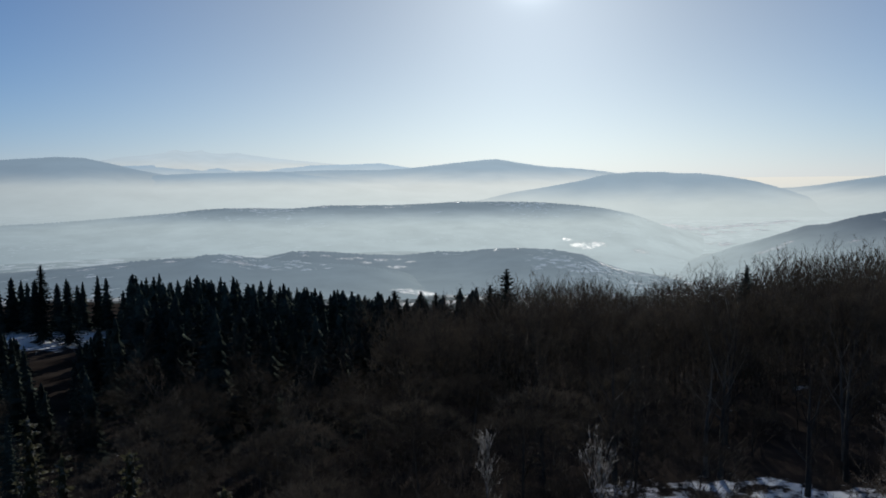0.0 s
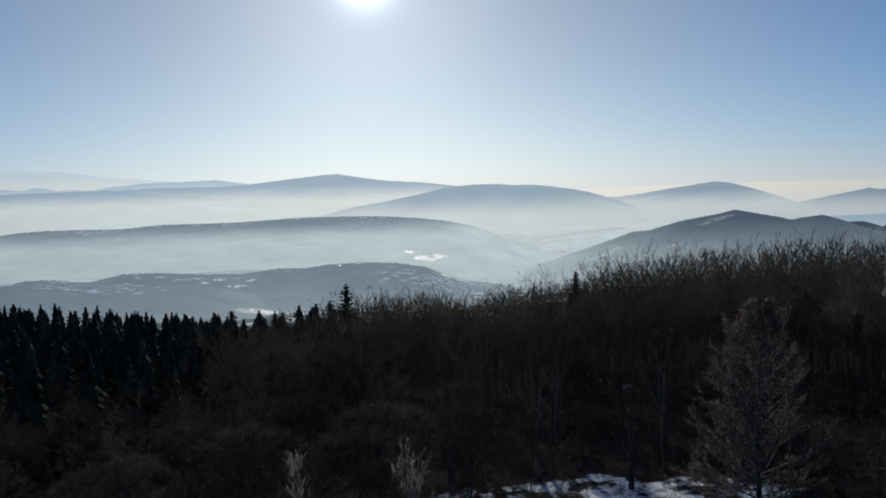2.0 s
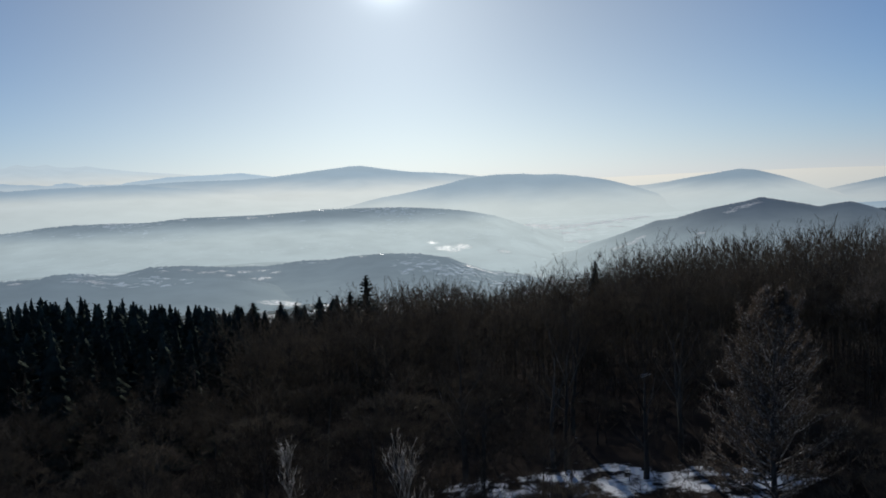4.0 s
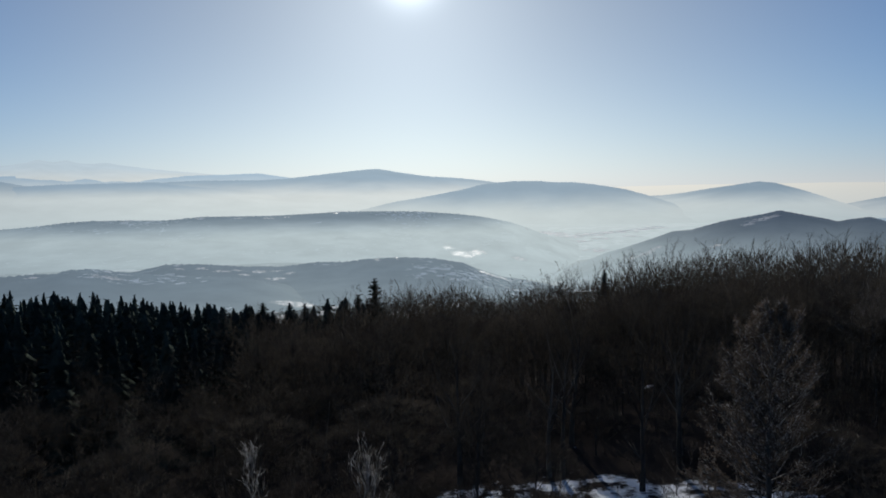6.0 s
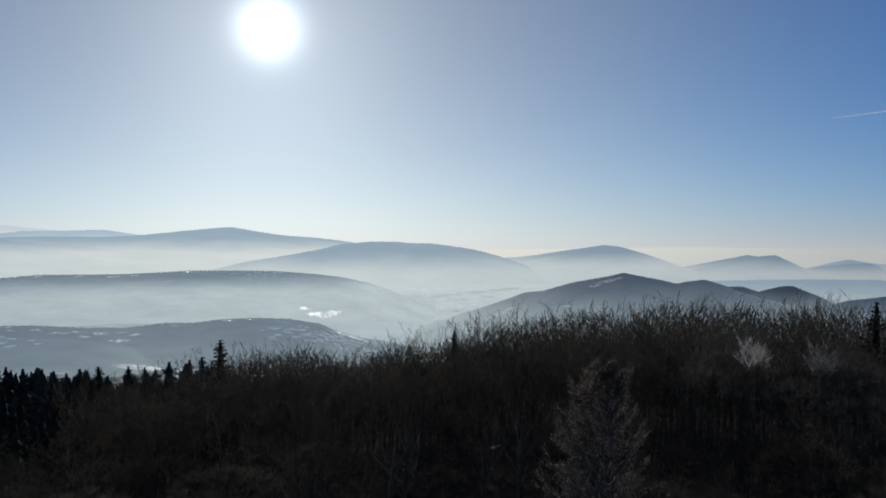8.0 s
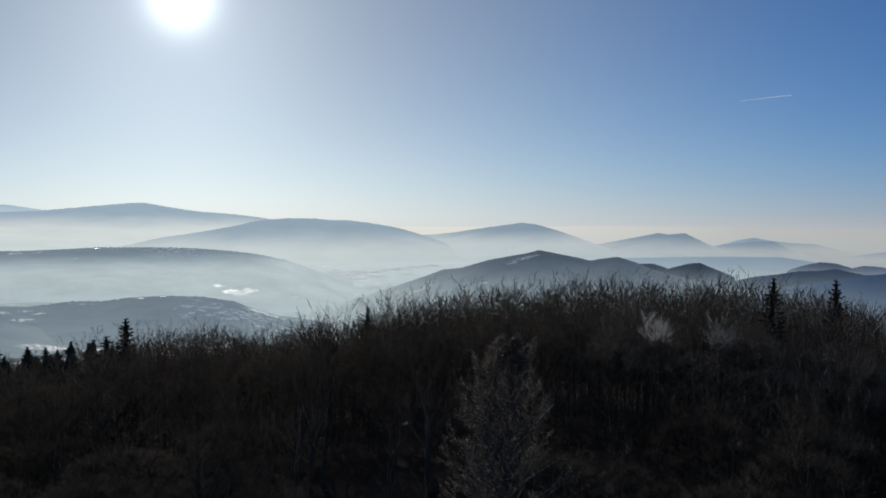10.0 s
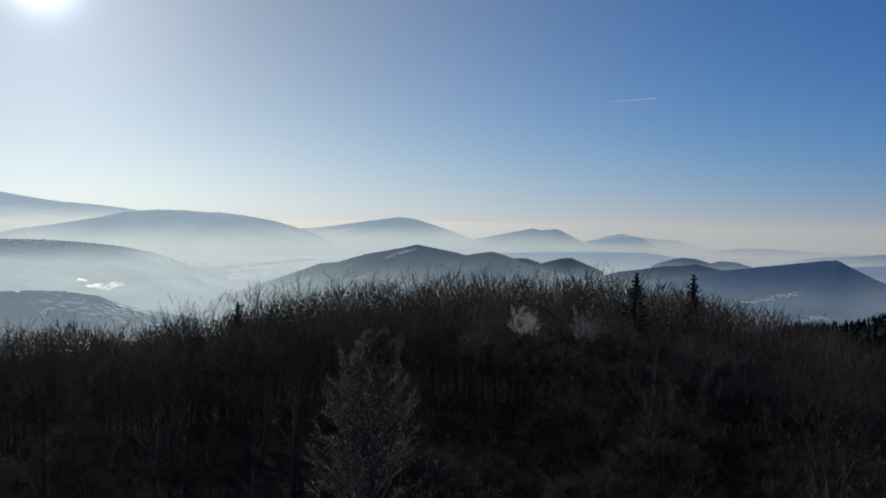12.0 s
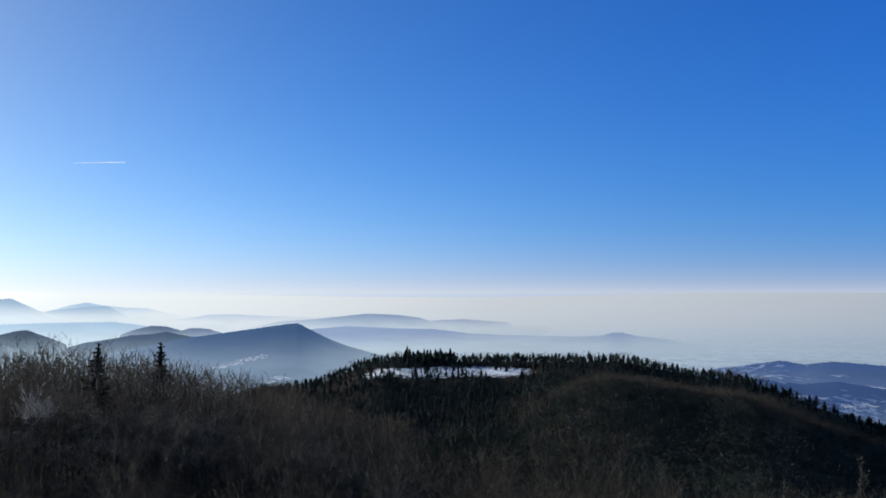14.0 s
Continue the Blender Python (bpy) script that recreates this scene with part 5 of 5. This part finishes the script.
grove("beech_wood", wood_sites(316, 352, -96, -70, 4.1, 15), COPSE, (3.2, 5.2), TWIG, "brown leafless wood closing over the rounded shoulder", base=8.0, trimmed=False, seed=16)
# dark needle colour on these bushes stands in for shade on the flank
grove("mixed_wood", wood_sites(200, 318, -96, -69, 4.4, 23), COPSE, (3.0, 4.6), NEEDLE, "wood on the flank of the shoulder, coloured needle-dark in place of shade", base=8.0, trimmed=False, seed=24)
FILL = [bush(395 + i, 8, 3.8, 60, 0.26) for i in range(4)]
grove("mixed_wood", hollow, FILL, (3.4, 5.2), NEEDLE, "low dark growth filling the hollow before the next ridge", base=8.0, trimmed=False, width=1.6, seed=8)
grove("spruce_wood", [s for s in ridge if rng.random() < 0.55], FILL, (3.2, 5.0), NEEDLE, "low dark growth between the spruces of the next ridge", base=8.0, trimmed=False, width=1.6, seed=5)
# same here: shade of the flank is put into the wood's colour
grove("mixed_wood", [s for s in shoulder if s[0] < 303], FILL, (4, 6), NEEDLE, "low wood on the side of the shoulder, its shade put in as needle colour", base=8.0, trimmed=False, width=1.2, seed=6)
# needle colour darkens the ground behind the near crowns, where shade would lie
grove("mixed_wood", wood_sites(170, 316, -86, -58, 3.5, 27), FILL, (3.6, 5.6), NEEDLE, "close wood in the bottom of the hollow, darkened by colour as if shaded", base=8.0, trimmed=False, width=1.5, seed=28)
shoulder = [s for s in shoulder if s[0] >= 303 or s[0] > 285 and rng.random() < 0.5]
grove("beech_wood", shoulder, BUSH_FAR, (4.2, 6.2), TWIG, "brown leafless wood on the rounded shoulder", base=8.0, trimmed=False, width=1.1)
grove("scattered_trees", [s for s in wood_sites(380, 435, -72.5, -62, 2.6, 19) if meadow(s) and rng.random() < (0.62 if s[1] > -68.0 else 0.03) * (1 + math.sin(s[2] * 0.35) * math.sin(s[3] * 0.4))],
      SPRUCE_ROW + [(v * 2.1, f) for v, f in BUSH_FAR], (1.6, 4.2), NEEDLE, "scattered dark trees and hedges on the snowy meadow", trimmed=False, width=1.3)
grove("spruce_wood", [s for s in wood_sites(424, 450, -66.8, -63.6, 3.4, 20)], SPRUCE_ROW, (4.0, 6.6), NEEDLE, "clump of taller dark spruces on the knoll behind the meadow", trimmed=False, width=1.5)


SKY = [broadleaf(600 + i, 17, 2.9 + 0.3 * (i % 2), limbs=15, per=5, twigs=5, fine=2, r0=0.11, bare=0.3, tr=0.014, fr=0.013, steep=(44, 10), inside=0.25, sheaves=(46, 22), low=0.66) for i in range(4)]
SKY_T = [tree_thing("beech_tree", b[0], b[1], (BARK, TWIG), "tall leafless beech with upswept limbs against the misty valley") for b in SKY]
unused["tall"] = list(SKY_T)
g = random.Random(31)
for i in range(44):
    az = 1.0 - 1.12 * i + g.uniform(-0.45, 0.45)
    r = g.uniform(94, 116)
    x, y, z = stand(az, r)
    h = EYE + r * math.tan(radians(float(np.interp(az, SKY_AZ, SKY_EL)) + g.uniform(0.05, 0.5))) - z
    place("tall", SKY_T, x, y, h, g.uniform(0, 6.3))


for i, t in enumerate(unused["spruce"] + unused["beech"] + unused["tall"]):      # the rest stand at the edge of the left-hand wood
    x, y, z = stand(36 + 1.5 * i, 74 + 5 * i)
    t.matrix_basis = Matrix.LocRotScale((x, y, z), Euler((0, 0, 1.3 * i)), (0.62, 0.62, 0.62))

# ---- single trees that stand out ----
def hero(name, made, x, y, top, mats, label, turn=0.0, base=17.0, wide=1.0):
    """One tree whose top reaches the height top."""
    root = tree_thing(name, made[0], made[1], mats, label, made[2] if len(made) > 2 else None)
    z = land(x, y)
    s = (top - z) / base
    tip = made[1][0][made[1][0][:, 2].argmax()]
    x, y = x - tip[0] * s * wide, y - tip[1] * s * wide
    root.matrix_basis = Matrix.LocRotScale((x, y, z), Euler((0, 0, turn)), (s * wide, s * wide, s))
    return root


HORNBEAM = broadleaf(501, 14, 4.3, shape=cone_shape, bare=0.1, limbs=74, per=7, twigs=5, fine=4, leaves=11, r0=0.2, tr=0.009, fr=0.007, steep=(72, 26), crowd=0.9, size=0.8)
hero("hornbeam_tree", HORNBEAM, 27.3, 42.4, EYE - 6.0, (BARK, FROST_TIP, LEAF), "broad cone-shaped tree with withered brown leaves, tips white with frost", base=14.0)
for x, y, top, seed, wide in ((3.5, 19.3, -5.6, 511, 1.7), (1.1, 19.6, -5.6, 512, 0.5)):
    hero("young_birch_tree", broadleaf(seed, 14, wide, shape=cone_shape, bare=0.25, limbs=60, per=4, twigs=3, fine=2, r0=0.05, tr=0.0045, fr=0.004, steep=(52, 18), crowd=1.8, size=0.3), x, y, EYE + top,
         (FROST_TWIG, FROST_TWIG), "young tree with every twig white with hoarfrost", base=14.0)
for x, y, top, seed, wide in ((51.9, 62.2, -7.5, 521, 1.0), (55.7, 60.1, -7.2, 522, 1.4)):
    hero("frosted_tree", broadleaf(seed, 14, wide, bare=0.83, limbs=11, per=4, twigs=4, fine=3, r0=0.08, tr=0.012, fr=0.011, steep=(58, 34), sheaves=(34, 15), low=0.86), x, y, EYE + top,
         (BARK, HOARFROST if wide < 1.2 else FROST_TIP), "leafless tree with frosted twigs among darker beeches", base=14.0)
hero("beech_tree", broadleaf(531, 14, 4.2, limbs=22, per=7, twigs=6, fine=3, r0=0.14, fr=0.01, sheaves=(110, 34), low=0.5), 54.6, 41.7, EYE - 8.6,
     (BARK, TWIG), "rounded leafless beech with lightly frosted tips", base=14.0)
for x, y, top, seed, wide in ((11.3, 150, -15.1, 541, 1.0), (46.2, 128, -12.6, 542, 0.9), (84.6, 81.9, -6.3, 543, 0.8), (102.0, 88.0, -7.2, 544, 0.75),
                              (-10.5, 180, -22.6, 545, 1.25), (-18, 176, -22.8, 546, 1.2), (-4.6, 172, -21.8, 547, 1.2), (-1.5, 168, -21.6, 548, 1.1),
                              (-13.6, 178, -22.9, 549, 1.1), (8.2, 147, -17.6, 550, 1.1), (-100, 209, -19, 551, 0.9), (-92, 206, -23, 552, 1.0), (-118, 214, -23, 553, 1.0)):
    hero("spruce_tree", spruce(seed, 17, 3.9, tiers=34, points=7, sprays=7, width=0.26, heart=0.5), x, y, EYE + top, (BARK, NEEDLE), "tall dark spruce standing above the canopy of the wood", wide=wide)
for x, y, h, seed in ((-9.5, 20.5, -6.5, 561), (-11.3, 22.5, -6.1, 562), (-8.0, 21, -6.6, 563), (-12.8, 23, -7.2, 564), (-5.5, 20.5, -7.4, 565)):
    hero("young_spruce_tree", spruce(seed, 14, 1.5, tiers=40, points=7, sprays=6, width=0.08), x, y, EYE + h, (BARK, FROST_NEEDLE), "slender young spruce with frosted needles", base=14.0)
for x, y, h, seed in ((17.2, 55, 8.5, 571), (20.6, 58, 9, 572), (25.4, 55, 8.5, 573), (29, 57, 9, 574), (13.5, 57, 9.5, 575), (22, 66, 10, 576), (31, 62, 9, 577)):
    hero("gnarled_tree", broadleaf(seed, 10, 4.2, shape=vase_shape, bare=0.14, limbs=9, per=6, twigs=5, fine=2, r0=0.26, tr=0.012, fr=0.009, steep=(62, 20), split=True), x, y, land(x, y) + h,
         (BARK, TWIG), "low gnarled leafless tree with spreading limbs at a snowy clearing", base=10.0)
for x, y, h, seed in ((44, 1.5, 12, 581), (58, 14, 11.5, 582)):
    hero("birch_tree", broadleaf(seed, 14, 1.9, bare=0.35, limbs=18, per=6, twigs=6, fine=3, r0=0.12, tr=0.009), x, y, land(x, y) + h,
         (BIRCH, TWIG), "slim birch with a pale trunk among brown beeches", base=14.0)

# ---- vapour trail ----
trail = []
for i in range(12):
    ends = []
    for k in (i, i + 1):
        a, e = -42.4 - 0.25 * k, 8.05 + 0.017 * k
        ends.append((-math.sin(radians(a)) * 4000, math.cos(radians(a)) * 4000, EYE + 4000 * math.tan(radians(e)), 1.1 + 0.08 * k))
    trail.append((*ends[0], *ends[1]))
v, f = tubes(trail, 8)
tagged(new("vapour_trail", mesh("vapour_trail", v, f, VAPOUR, True)), "thin white vapour trail in the blue sky", "vapour trail", kind="structure")
